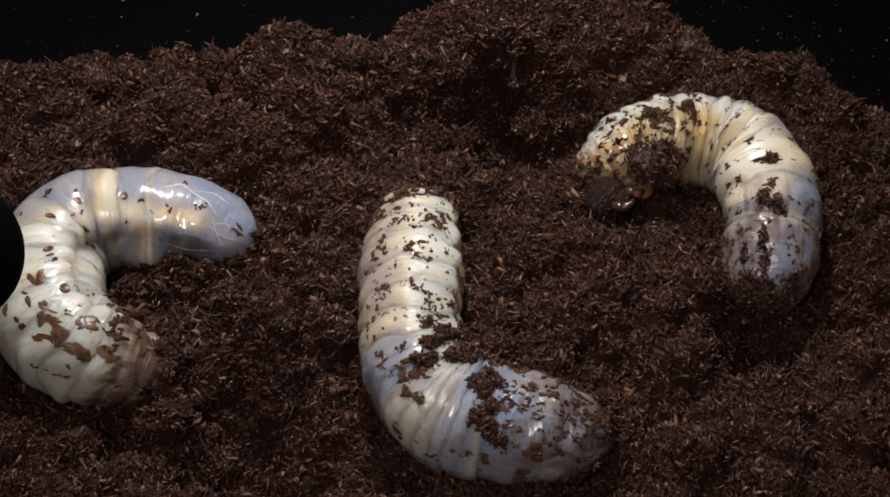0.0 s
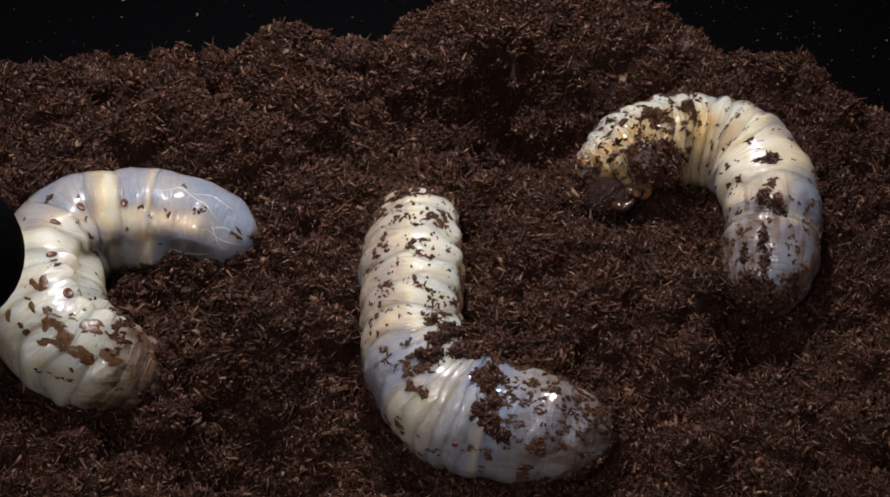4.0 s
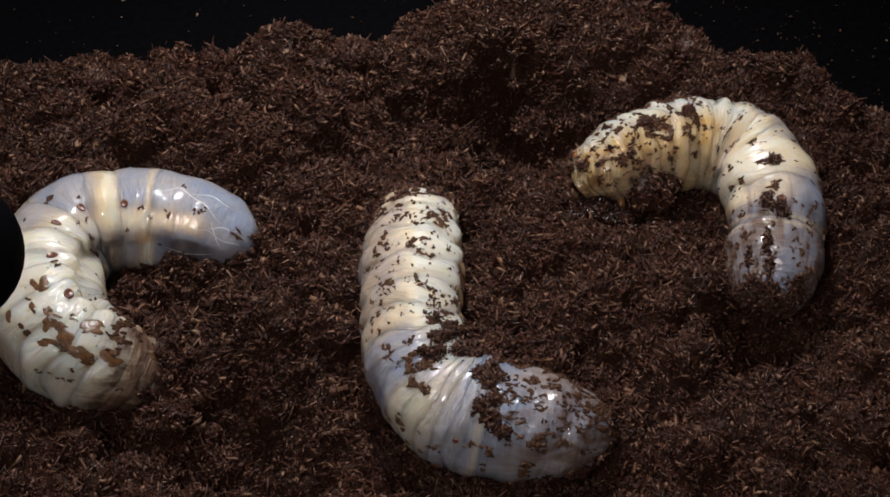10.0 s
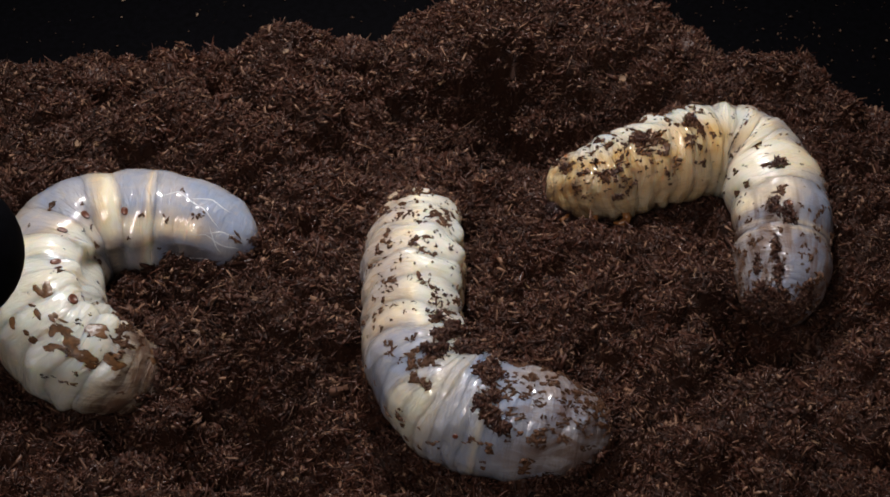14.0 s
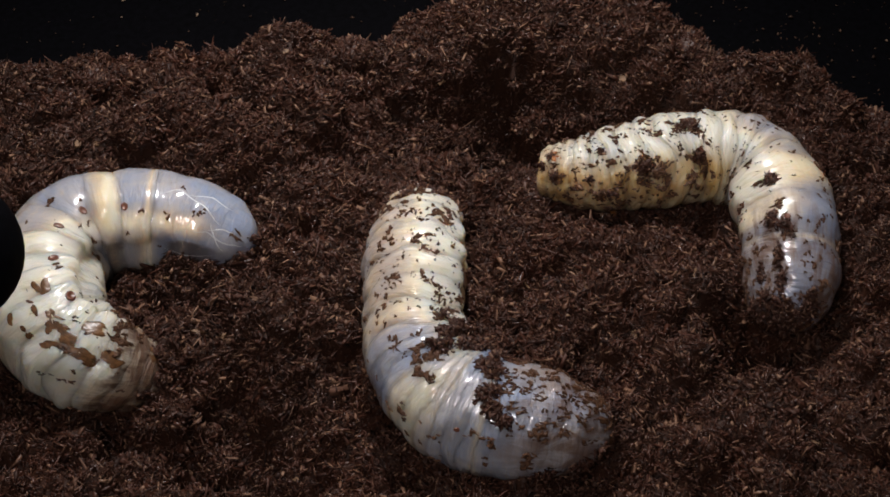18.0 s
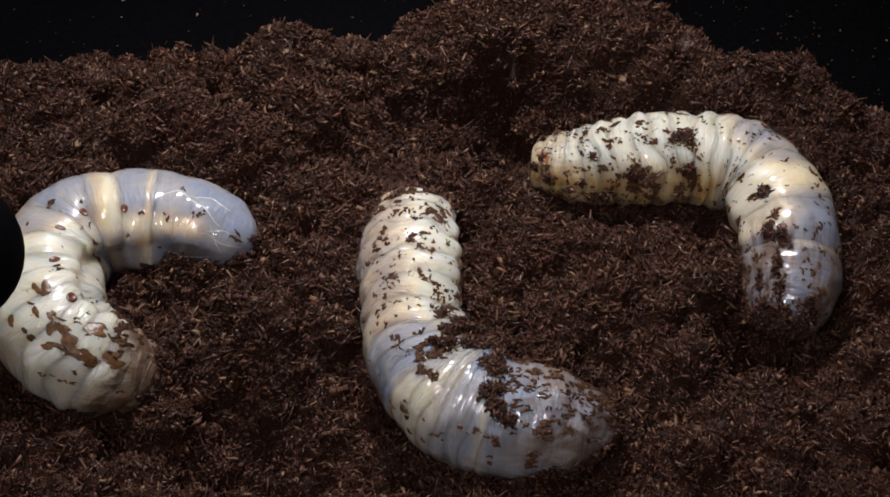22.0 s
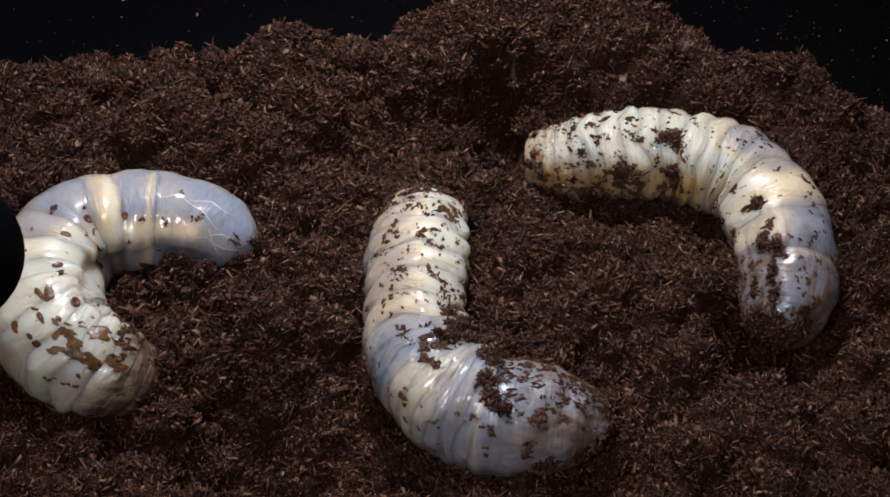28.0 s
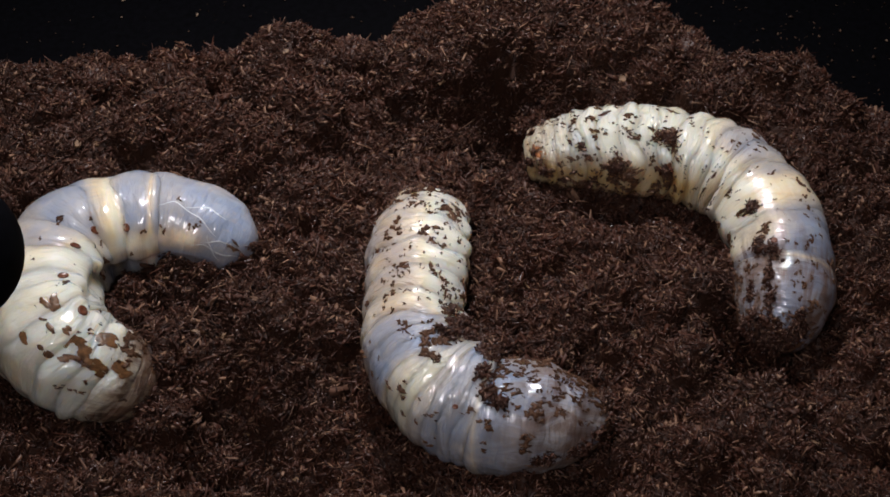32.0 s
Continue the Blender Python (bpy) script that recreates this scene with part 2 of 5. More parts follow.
def build_soil():
    xs, ys = np.arange(-0.175, 0.1751, 0.0006), np.arange(-0.105, 0.1101, 0.0006)
    gx, gy = np.meshgrid(xs, ys)
    gx = gx + 0.0002 * lattice(gx, gy, 0.0012, 20)
    gy = gy + 0.0002 * lattice(gx, gy, 0.0012, 21)
    verts = np.stack([gx, gy, heap_height(gx, gy)], -1).reshape(-1, 3)
    w, h = len(xs), len(ys)
    k = (np.arange(h - 1)[:, None] * w + np.arange(w - 1)[None]).ravel()
    tris = np.concatenate([np.stack([k, k + 1, k + w + 1], -1), np.stack([k, k + w + 1, k + w], -1)])
    tris = tris[(verts[tris][:, :, 2] > -0.036).any(1)]
    ground = new("ground", fast_mesh("ground", verts, tris, SOIL))
    tagged(ground, "dark brown damp crumbly soil heaped in a tub", "soil", kind="structure")
    return ground


PRISM = np.array([(0, 2, 1), (3, 4, 5), (0, 1, 4), (0, 4, 3), (1, 2, 5), (1, 5, 4), (2, 0, 3), (2, 3, 5)])
OCTA = np.array([(0, 2, 4), (2, 1, 4), (1, 3, 4), (3, 0, 4), (2, 0, 5), (1, 2, 5), (3, 1, 5), (0, 3, 5)])


def turns(n, tilt, r):
    """Random turns about z, leaning by up to tilt."""
    a, b, c = r.uniform(0, 2 * np.pi, n), r.normal(0, tilt, n), r.uniform(0, 2 * np.pi, n)
    ca, sa, cb, sb, cc, sc = np.cos(a), np.sin(a), np.cos(b), np.sin(b), np.cos(c), np.sin(c)
    one, zero = np.ones(n), np.zeros(n)
    rz = np.stack([ca, -sa, zero, sa, ca, zero, zero, zero, one], -1).reshape(n, 3, 3)
    ry = np.stack([cb, zero, sb, zero, one, zero, -sb, zero, cb], -1).reshape(n, 3, 3)
    rx = np.stack([one, zero, zero, zero, cc, -sc, zero, sc, cc], -1).reshape(n, 3, 3)
    return rz @ ry @ rx


def litter(name, n, length, width, seed, label, tilt, lift):
    """Many loose pieces lying on the heap, as one thing."""
    r = np.random.default_rng(seed)
    x, y = r.uniform(-0.125, 0.125, 2 * n), r.uniform(-0.066, 0.088, 2 * n)
    # steep places hold as many pieces for their area as level ones
    steep = np.hypot(heap_height(x + 0.001, y) - heap_height(x - 0.001, y), heap_height(x, y + 0.001) - heap_height(x, y - 0.001)) / 0.002
    keep = np.where(y > np.interp(x, RIM_X, RIM_Y) + 0.012, 0.0, np.minimum(np.sqrt(1 + steep ** 2), 6.0))
    keep = keep * np.clip(0.8 + 0.5 * lattice(x, y, 0.0045, 40) + 0.3 * lattice(x, y, 0.013, 41), 0.6, 1.3)
    chosen = r.choice(2 * n, n, False, keep / keep.sum())
    x, y = x[chosen], y[chosen]
    z = heap_height(x, y) + r.uniform(-0.4, 1.0, n) * lift
    size = np.exp(np.minimum(r.normal(-0.08, 0.6, n), 1.0))
    l, w, t = length * size * r.uniform(0.6, 1.4, n), width * size * r.uniform(0.6, 1.5, n), width * size * r.uniform(0.3, 0.8, n)
    base = np.array([(-1, -0.7, -0.5), (-1, 0.8, -0.4), (-1, 0.1, 0.8), (1, -0.6, -0.5), (1, 0.6, -0.6), (1, 0.2, 0.5)], float)
    v = base[None] + r.normal(0, 0.22, (n, 6, 3))
    v = v * np.stack([l, w, t], -1)[:, None] * 0.5
    v = np.einsum("nij,nkj->nki", turns(n, tilt, r), v) + np.stack([x, y, z], -1)[:, None]
    tr = PRISM[None] + 6 * np.arange(n)[:, None, None]
    ob = new(name, fast_mesh(name, v.reshape(-1, 3), tr.reshape(-1, 3), CRUMBS))
    return tagged(ob, label, "soil crumbs", kind="stuff")


# ---- grubs ----
LEFT_A = [(-0.0399, -0.0002, 0.0013, 0.0026), (-0.0441, 0.0003, 0.0033, 0.0067), (-0.052, 0.0025, 0.0048, 0.0096), (-0.0602, 0.003, 0.006, 0.011), (-0.0681, 0.0024, 0.0068, 0.0113), (-0.0755, 0.0, 0.0071, 0.0115), (-0.0803, -0.0067, 0.0067, 0.0117), (-0.0798, -0.0151, 0.007, 0.0113), (-0.0772, -0.0242, 0.0079, 0.0117), (-0.0722, -0.0296, 0.0073, 0.0112), (-0.0664, -0.0312, 0.005, 0.0106), (-0.0604, -0.0309, 0.0014, 0.0087), (-0.0550, -0.0303, -0.0018, 0.0061)]
LEFT_B = [(-0.0394, -0.0014, 0.0013, 0.0026), (-0.0436, -0.0011, 0.0032, 0.0064), (-0.0516, 0.0017, 0.0047, 0.0093), (-0.0601, 0.0019, 0.0059, 0.0107), (-0.068, 0.0006, 0.0066, 0.011), (-0.0758, -0.0034, 0.007, 0.0116), (-0.0797, -0.0128, 0.0067, 0.0117), (-0.0782, -0.0228, 0.0075, 0.0115), (-0.0755, -0.0298, 0.0082, 0.0118), (-0.0707, -0.0328, 0.0062, 0.0111), (-0.0661, -0.0338, 0.003, 0.0101), (-0.0620, -0.0334, -0.0008, 0.0078), (-0.0585, -0.0331, -0.0046, 0.0055)]
MID_A = [(0.0304, -0.0468, 0.0013, 0.0021), (0.0256, -0.0482, 0.004, 0.0067), (0.0194, -0.0483, 0.0053, 0.0096), (0.0124, -0.0478, 0.006, 0.0109), (0.0053, -0.0462, 0.0062, 0.0113), (-0.0006, -0.0428, 0.0067, 0.0111), (-0.0049, -0.0363, 0.007, 0.0108), (-0.0061, -0.0286, 0.0073, 0.0104), (-0.0065, -0.0205, 0.0075, 0.0107), (-0.0063, -0.0115, 0.0071, 0.0109), (-0.0061, -0.0027, 0.0051, 0.0104), (-0.0063, 0.0045, 0.0017, 0.0095), (-0.006, 0.0097, -0.0026, 0.0076)]
MID_B = [(0.0315, -0.0441, 0.0013, 0.0021), (0.0266, -0.0451, 0.0041, 0.0068), (0.0203, -0.0457, 0.0053, 0.0097), (0.013, -0.0449, 0.006, 0.0108), (0.0059, -0.0431, 0.0062, 0.0113), (-0.0001, -0.039, 0.0066, 0.011), (-0.004, -0.0324, 0.007, 0.0107), (-0.005, -0.0245, 0.0073, 0.0104), (-0.0051, -0.0162, 0.0075, 0.0106), (-0.0049, -0.0077, 0.007, 0.0108), (-0.0045, -0.0007, 0.0042, 0.0102), (-0.0046, 0.0052, 0.0009, 0.0092), (-0.0043, 0.0097, -0.0028, 0.0072)]
RIGHT_A = [(0.0637, -0.0178, -0.0007, 0.0035), (0.0651, -0.0134, 0.0021, 0.0083), (0.0671, -0.0061, 0.005, 0.0101), (0.0691, 0.0024, 0.0064, 0.0107), (0.0691, 0.0115, 0.0071, 0.0109), (0.0665, 0.02, 0.0076, 0.0108), (0.0608, 0.0249, 0.007, 0.0101), (0.0536, 0.0267, 0.0064, 0.0091), (0.0469, 0.026, 0.006, 0.0086), (0.0412, 0.0235, 0.0058, 0.0083), (0.0373, 0.0211, 0.005, 0.0078), (0.0352, 0.0197, 0.0034, 0.0068), (0.0344, 0.0186, 0.0017, 0.0058)]
RIGHT_B = [(0.0667, -0.0207, -0.0007, 0.0034), (0.0674, -0.016, 0.0021, 0.0083), (0.0692, -0.0083, 0.005, 0.01), (0.0707, 0.0005, 0.0064, 0.0107), (0.0706, 0.0099, 0.0071, 0.0109), (0.0678, 0.0189, 0.0074, 0.0106), (0.0614, 0.023, 0.0072, 0.0103), (0.0531, 0.0218, 0.007, 0.01), (0.0451, 0.0186, 0.0068, 0.0097), (0.038, 0.016, 0.0059, 0.009), (0.0322, 0.0146, 0.0048, 0.008), (0.0274, 0.0149, 0.0036, 0.0068), (0.0243, 0.0158, 0.0028, 0.0056)]
RIGHT_C = [(0.0689, -0.0219, -0.0014, 0.0034), (0.0697, -0.0174, 0.0012, 0.0081), (0.0711, -0.0111, 0.0044, 0.0097), (0.0721, -0.0039, 0.0061, 0.0101), (0.0721, 0.0063, 0.0067, 0.0103), (0.0688, 0.0157, 0.0072, 0.0103), (0.0618, 0.0193, 0.0073, 0.0104), (0.0535, 0.0198, 0.0071, 0.0102), (0.0451, 0.0188, 0.007, 0.01), (0.0373, 0.0184, 0.0062, 0.0095), (0.0312, 0.0185, 0.005, 0.0083), (0.0256, 0.0203, 0.0036, 0.007), (0.0214, 0.0217, 0.0026, 0.0057)]
RIGHT_D = [(0.0669, -0.0247, -0.0014, 0.0034), (0.0676, -0.0207, 0.0012, 0.008), (0.0694, -0.0144, 0.0042, 0.0094), (0.0704, -0.0073, 0.0056, 0.0093), (0.0699, 0.0029, 0.0064, 0.0098), (0.0659, 0.0124, 0.0072, 0.0102), (0.0589, 0.0176, 0.0074, 0.0106), (0.0504, 0.0205, 0.0073, 0.0104), (0.0419, 0.0214, 0.0071, 0.0101), (0.034, 0.0219, 0.0062, 0.0095), (0.0279, 0.0221, 0.0047, 0.0079), (0.0227, 0.0234, 0.0034, 0.0066), (0.0192, 0.0242, 0.0026, 0.0055)]
RIGHT_E = [(0.0656, -0.0258, -0.0014, 0.0034), (0.0662, -0.0221, 0.0012, 0.008), (0.0679, -0.0162, 0.0042, 0.0094), (0.0689, -0.0092, 0.0056, 0.0093), (0.0682, 0.0014, 0.0063, 0.0097), (0.0641, 0.0111, 0.0071, 0.0102), (0.0576, 0.0179, 0.0071, 0.0101), (0.0494, 0.0218, 0.007, 0.01), (0.0411, 0.0234, 0.0071, 0.0095), (0.0337, 0.025, 0.0066, 0.0088), (0.0279, 0.0256, 0.0055, 0.0073), (0.0227, 0.0255, 0.004, 0.0064), (0.0197, 0.0258, 0.0027, 0.0053)]

class Body:
    """A soft tube along a row of control points (x, y, z, radius), tail first, that can be posed by blending such rows."""

    def __init__(self, rings, folds, fat, seed, squash=1.0, warp=0.12, calm=0.3, belly=(0.75, 2.0), tail=1.65, grime=0.0, ridge=1.05, front=0.35, drop=0.1, inner=1, crinkle=1.0, under=0.0, warm=1.0):
        self.rings, self.folds, self.fat, self.seed, self.squash, self.warp, self.calm = rings, folds, fat, seed, squash, warp, calm
        self.lobes, self.belly, self.tail, self.grime, self.ridge, self.front = [], belly, tail, grime, ridge, front
        self.gold, self.drop, self.inner, self.crinkle, self.under, self.warm = [], drop, inner, crinkle, under, warm

    def rest_pose(self, rows):
        self.rows = np.array(rows, float)

    @staticmethod
    def spline(rows, v):
        """Uniform cubic B-spline mixed with Catmull-Rom: smooth and close to the points. Ends run on straight."""
        rows = np.asarray(rows, float)
        n = len(rows)
        ext = np.vstack([2 * rows[0] - rows[1], rows, 2 * rows[-1] - rows[-2], 3 * rows[-1] - 2 * rows[-2]])
        ext[0, 3], ext[-1, 3], ext[-2, 3] = rows[0, 3] * 0.3, rows[-1, 3], rows[-1, 3]
        v = np.clip(np.asarray(v, float), 0, n - 1)
        i = np.minimum(np.floor(v).astype(int), n - 2)
        f = (v - i)[..., None]
        p0, p1, p2, p3 = ext[i], ext[i + 1], ext[i + 2], ext[i + 3]
        cr = 0.5 * (2 * p1 + (p2 - p0) * f + (2 * p0 - 5 * p1 + 4 * p2 - p3) * f ** 2 + (3 * p1 - p0 - 3 * p2 + p3) * f ** 3)
        bs = ((1 - f) ** 3 * p0 + (3 * f ** 3 - 6 * f ** 2 + 4) * p1 + (-3 * f ** 3 + 3 * f ** 2 + 3 * f + 1) * p2 + f ** 3 * p3) / 6
        out = 0.5 * cr + 0.5 * bs
        out[..., 3] = cr[..., 3]
        return out

    def frames(self, rows, v, roll=0.0):
        """Points, radii and axes (along, side, up) at v."""
        v = np.asarray(v, float)
        c = self.spline(rows, v)
        mid = np.clip(v, 0.07, len(rows) - 1.07)
        d = self.spline(rows, mid + 0.06)[..., :3] - self.spline(rows, mid - 0.06)[..., :3]
        t = d / np.linalg.norm(d, axis=-1, keepdims=True)
        up = np.array((0, -0.25, 1.0))
        up = up - (t @ up)[..., None] * t
        up = up / np.linalg.norm(up, axis=-1, keepdims=True)
        side = np.cross(up, t)
        a = np.asarray(roll)[..., None]
        return c[..., :3], c[..., 3], t, side * np.cos(a) - up * np.sin(a), up * np.cos(a) + side * np.sin(a)

    def radius(self, v, phi, radius, tuck=None):
        """Radius at v and phi: rings bulge, with furrows between, and the flanks are lobed."""
        k = np.clip(np.searchsorted(self.rings, v, side="right") - 1, 0, len(self.rings) - 2)
        if tuck is not None:
            k = np.full_like(k, tuck)
        lo, hi = np.asarray(self.rings)[k], np.asarray(self.rings)[k + 1]
        x = (v - lo) / (hi - lo)
        e = np.abs(2 * x - 1)
        depth = np.asarray(self.folds)[k]
        depth = depth * (1 + 0.4 * np.sin(phi * 2 + k * 1.7) + 0.25 * np.sin(phi * 5 + k * 2.9)) * (1 - self.calm * bump_at(phi, 0.45, 1.5))
        past = np.clip(np.maximum(lo - v, v - hi), 0, None)
        out = 1 - depth * 0.5 * (1 - np.cos(np.pi * np.minimum(e, 1) ** 1.4)) - past * 0.07 - past ** 2 * 1.8
        # a scalloped ridge runs along each flank, and the belly lies back under it
        edge = np.where(phi * self.inner > 0, self.ridge, 2.4) + 0.1 * (1 - np.minimum(e, 1) ** 2) - 0.05
        low = ease(np.abs(phi), edge, edge + 0.26) * ease(v, 1.8, 3.2)
        out = out + 0.03 * bump_at(np.abs(phi), edge - 0.06, 0.2) * (1 - 0.8 * np.minimum(e, 1) ** 2) * ease(v, 2.2, 3.4) - self.drop * low * (1 - 0.75 * ease(np.abs(phi), edge + 0.3, edge + 0.8))
        soft = 0.022 * np.sin(3.1 * v + 2 * phi + self.seed) + 0.016 * np.sin(7.3 * v - 3 * phi + 2 * self.seed)
        soft = soft + 0.014 * np.sin(11.7 * v + 5 * phi + 1.3 * self.seed) * np.minimum(depth * 12, 1)
        for lv, lphi, height in self.lobes:
            out = out + height * bump_at(v, lv, 0.3) * bump_at(phi, lphi, 0.3)
        return radius * (out + soft)

    def surface(self, v, phi, tuck=None, lift=0.0):
        """Places and normals on the body at rest."""
        v, phi = np.broadcast_arrays(np.asarray(v, float), np.asarray(phi, float))
        bent = v + self.warp * (0.2 + 0.8 * ease(v, 4.5, 8.0)) * (np.sin(2 * phi + self.seed + 0.6 * v) * 0.6 + np.sin(3 * phi + 2 * self.seed) * 0.35 + np.sin(5 * phi + 1.7 * v) * 0.3 + np.sin(8 * phi - 2.3 * v) * 0.15)
        p, r, t, side, up = self.frames(self.rows, bent)
        full = self.spline(self.rows, np.array([2.6]))[0, 3]
        s = np.clip(bent / 2.6, 0.0005, 1)
        r = np.where(s < 1, full * (1 - (1 - s) ** self.tail) ** (1 / self.tail), r)
        rr = self.radius(v, phi, r, tuck) + lift
        out = np.cos(phi)[..., None] * up + np.sin(phi)[..., None] * side
        flat = np.cos(phi)[..., None] * up * self.squash + np.sin(phi)[..., None] * side
        return p + rr[..., None] * flat, out

    def segment_at(self, v):
        return int(np.clip(np.searchsorted(self.rings, v, side="right") - 1, 0, len(self.rings) - 2))

    def seat(self, rows, k, roll=0.0):
        """The pose of ring k when the body lies along rows."""
        v = 0.5 * (self.rings[k] + self.rings[k + 1])
        p, r, t, side, up = self.frames(rows, v, roll)
        m = np.eye(4)
        m[:3, 0], m[:3, 1], m[:3, 2], m[:3, 3] = t, side, up, p
        return Matrix(m.tolist())

    def local(self, k, places):
        inv = np.array(self.seat(self.rows, k).inverted())
        return np.asarray(places) @ inv[:3, :3].T + inv[:3, 3]

    def ring_mesh(self, k, around=72):
        lo, hi = self.rings[k], self.rings[k + 1]
        span = hi - lo
        last = len(self.rings) - 2
        along = max(12, int(span * 24))
        a = lo if k == 0 else lo - 0.3 * min(span, 0.8)
        b = hi if k == last else hi + 0.3 * min(span, 0.8)
        v = np.linspace(a, b, along)
        if k == 0:
            v = a + (b - a) * np.linspace(0, 1, along) ** 1.7
        phi = np.linspace(-np.pi, np.pi, around, endpoint=False)
        vv, pp = np.meshgrid(v, phi, indexing="ij")
        places, _ = self.surface(vv, pp, tuck=k)
        n = along * around
        verts = self.local(k, places.reshape(-1, 3))
        verts = np.vstack([verts, verts[:around].mean(0), verts[-around:].mean(0)])
        faces = [(q * around + w, q * around + (w + 1) % around, (q + 1) * around + (w + 1) % around, (q + 1) * around + w) for q in range(along - 1) for w in range(around)]
        faces += [(n, (w + 1) % around, w) for w in range(around)] + [(n + 1, n - around + w, n - around + (w + 1) % around) for w in range(around)]
        me = mesh_of("body_ring", verts, faces, SKIN, True)
        fat = np.append(self.fat(vv, pp).ravel(), [0.5, 0.5])
        me.attributes.new("fat", "FLOAT", "POINT").data.foreach_set("value", fat.astype(np.float32))
        amber = 0.85 * np.where(pp * self.inner > 0, ease(np.abs(pp), *self.belly), ease(np.abs(pp), 1.7, 2.4)) * ease(vv, 4.0, 6.5) + 0.25 * bump_at(pp, 0.9, 0.5) * ease(vv, 5.5, 7.0) + 0.4 * ease(vv, 10.2, 11.8) + 0.4 * self.front * ease(vv, 9.4, 11.2)
        me.attributes.new("amber", "FLOAT", "POINT").data.foreach_set("value", np.append(np.clip(self.warm * amber, 0, 1).ravel(), [0, 0]).astype(np.float32))
        grime = self.grime * (1 - ease(vv, 2.2, 4.0)) + 0.5 * self.grime * (1 - ease(vv, 0.0, 1.0)) + self.front * ease(vv, 9.3, 10.9) + 0.25 * self.grime * ease(np.abs(pp), 1.3, 2.0) + self.under * ease(pp * self.inner, 0.85, 1.3) * ease(vv, 6.8, 8.6)
        me.attributes.new("grime", "FLOAT", "POINT").data.foreach_set("value", np.append(np.clip(grime, 0, 2).ravel(), [0, 0]).astype(np.float32))
        gold = 0.85 * sum(bump_at(vv, at, wide) * h for at, wide, h in self.gold)
        gold = gold * (0.4 + 0.6 * ease(-pp, -0.9, 0.1)) + 0.28 * (bump_at(vv, lo, 0.05) + bump_at(vv, hi, 0.05)) * ease(vv, 5.5, 6.5)
        me.attributes.new("gold", "FLOAT", "POINT").data.foreach_set("value", np.append(np.clip(gold, 0, 1).ravel(), [0, 0]).astype(np.float32))
        crinkle = 0.3 + 0.2 * self.grime + self.crinkle * 0.5 * ease(vv, 4.5, 7.5) + 0.25 * bump_at(vv, lo, 0.25) + 0.25 * bump_at(vv, hi, 0.25)
        me.attributes.new("crinkle", "FLOAT", "POINT").data.foreach_set("value", np.append(crinkle.ravel(), [0, 0]).astype(np.float32))
        rest = np.stack([vv * 0.0075, np.sin(pp) * 0.0095, np.cos(pp) * 0.0095 + self.seed], -1).reshape(-1, 3)
        rest = np.vstack([rest, rest[:2]]).astype(np.float32)
        me.attributes.new("rest", "FLOAT_VECTOR", "POINT").data.foreach_set("vector", rest.ravel())
        return me

    def flake_mesh(self, k, v, phi, length, width, turn, height, material, r):
        """A ragged crumb that clings to ring k: one to four splintery bits grown together."""
        n, verts, faces = 11, [], []
        scale = np.linalg.norm(self.spline(self.rows, v + 0.3)[:3] - self.spline(self.rows, v - 0.3)[:3]) / 0.6
        rad = max(self.spline(self.rows, v)[3], 0.004)
        bits = int(r.integers(2, 6))
        for bit in range(bits):
            share = r.uniform(0.6, 0.95) if material is STAIN else r.uniform(0.3, 0.75)
            ou, ow = r.normal(0, 0.27) * length, r.normal(0, 0.33) * width
            slim = r.uniform(0.45, 1.1)
            spin = r.uniform(0, 6.28) if bit else 0.0
            a = np.linspace(0, 2 * np.pi, n, endpoint=False) + r.uniform(0, 6)
            rag = r.uniform(0.7, 1.15, n) if material is STAIN else np.clip(np.exp(r.normal(-0.05, 0.42, n)), 0.35, 1.7)
            u, w = np.cos(a) * rag * share * length / 2, np.sin(a) * rag * share * slim * width / 2
            u, w = u * np.cos(spin) - w * np.sin(spin) + ou, u * np.sin(spin) + w * np.cos(spin) + ow
            u, w = u * np.cos(turn) - w * np.sin(turn), u * np.sin(turn) + w * np.cos(turn)
            mu, mw = u.mean(), w.mean()
            rows = []
            for shrink, h in ((1.05, -0.00025), (0.95, 0.4 * height), (0.55, height)):
                lift = h * (1 + 0.5 * r.normal(0, 0.5, n)) if h > 0 else h
                rows.append(self.surface(v + (mu + shrink * (u - mu)) / scale, phi + (mw + shrink * (w - mw)) / rad, tuck=k, lift=lift)[0])
            top = self.surface(v + mu / scale, phi + mw / rad, tuck=k, lift=height * 1.1)[0]
            b = bit * (3 * n + 1)
            verts += [*rows, top[None]]
            faces += [(b + g * n + q, b + g * n + (q + 1) % n, b + (g + 1) * n + (q + 1) % n, b + (g + 1) * n + q) for g in (0, 1) for q in range(n)]
            faces += [(b + 2 * n + q, b + 2 * n + (q + 1) % n, b + 3 * n) for q in range(n)]
        return mesh_of("dirt_crumb", self.local(k, np.vstack(verts)), faces, material)

    def spiracle_mesh(self, k, v, phi, size):
        """A small oval breathing hole with a raised rim."""
        n, rows = 14, []
        a = np.linspace(0, 2 * np.pi, n, endpoint=False)
        rad = self.spline(self.rows, v)[3]
        scale = np.linalg.norm(self.spline(self.rows, v + 0.3)[:3] - self.spline(self.rows, v - 0.3)[:3]) / 0.6
        for s, h in ((1.15, -0.0002), (1.0, 0.00022), (0.75, 0.00026), (0.5, 0.00005)):
            rows.append(self.surface(v + 0.5 * s * size * np.cos(a) / scale, phi + 0.62 * s * size * np.sin(a) / rad, tuck=k, lift=h)[0])
        top = self.surface(v, phi, tuck=k, lift=0.00018)[0]
        verts = self.local(k, np.vstack([*rows, top[None]]))
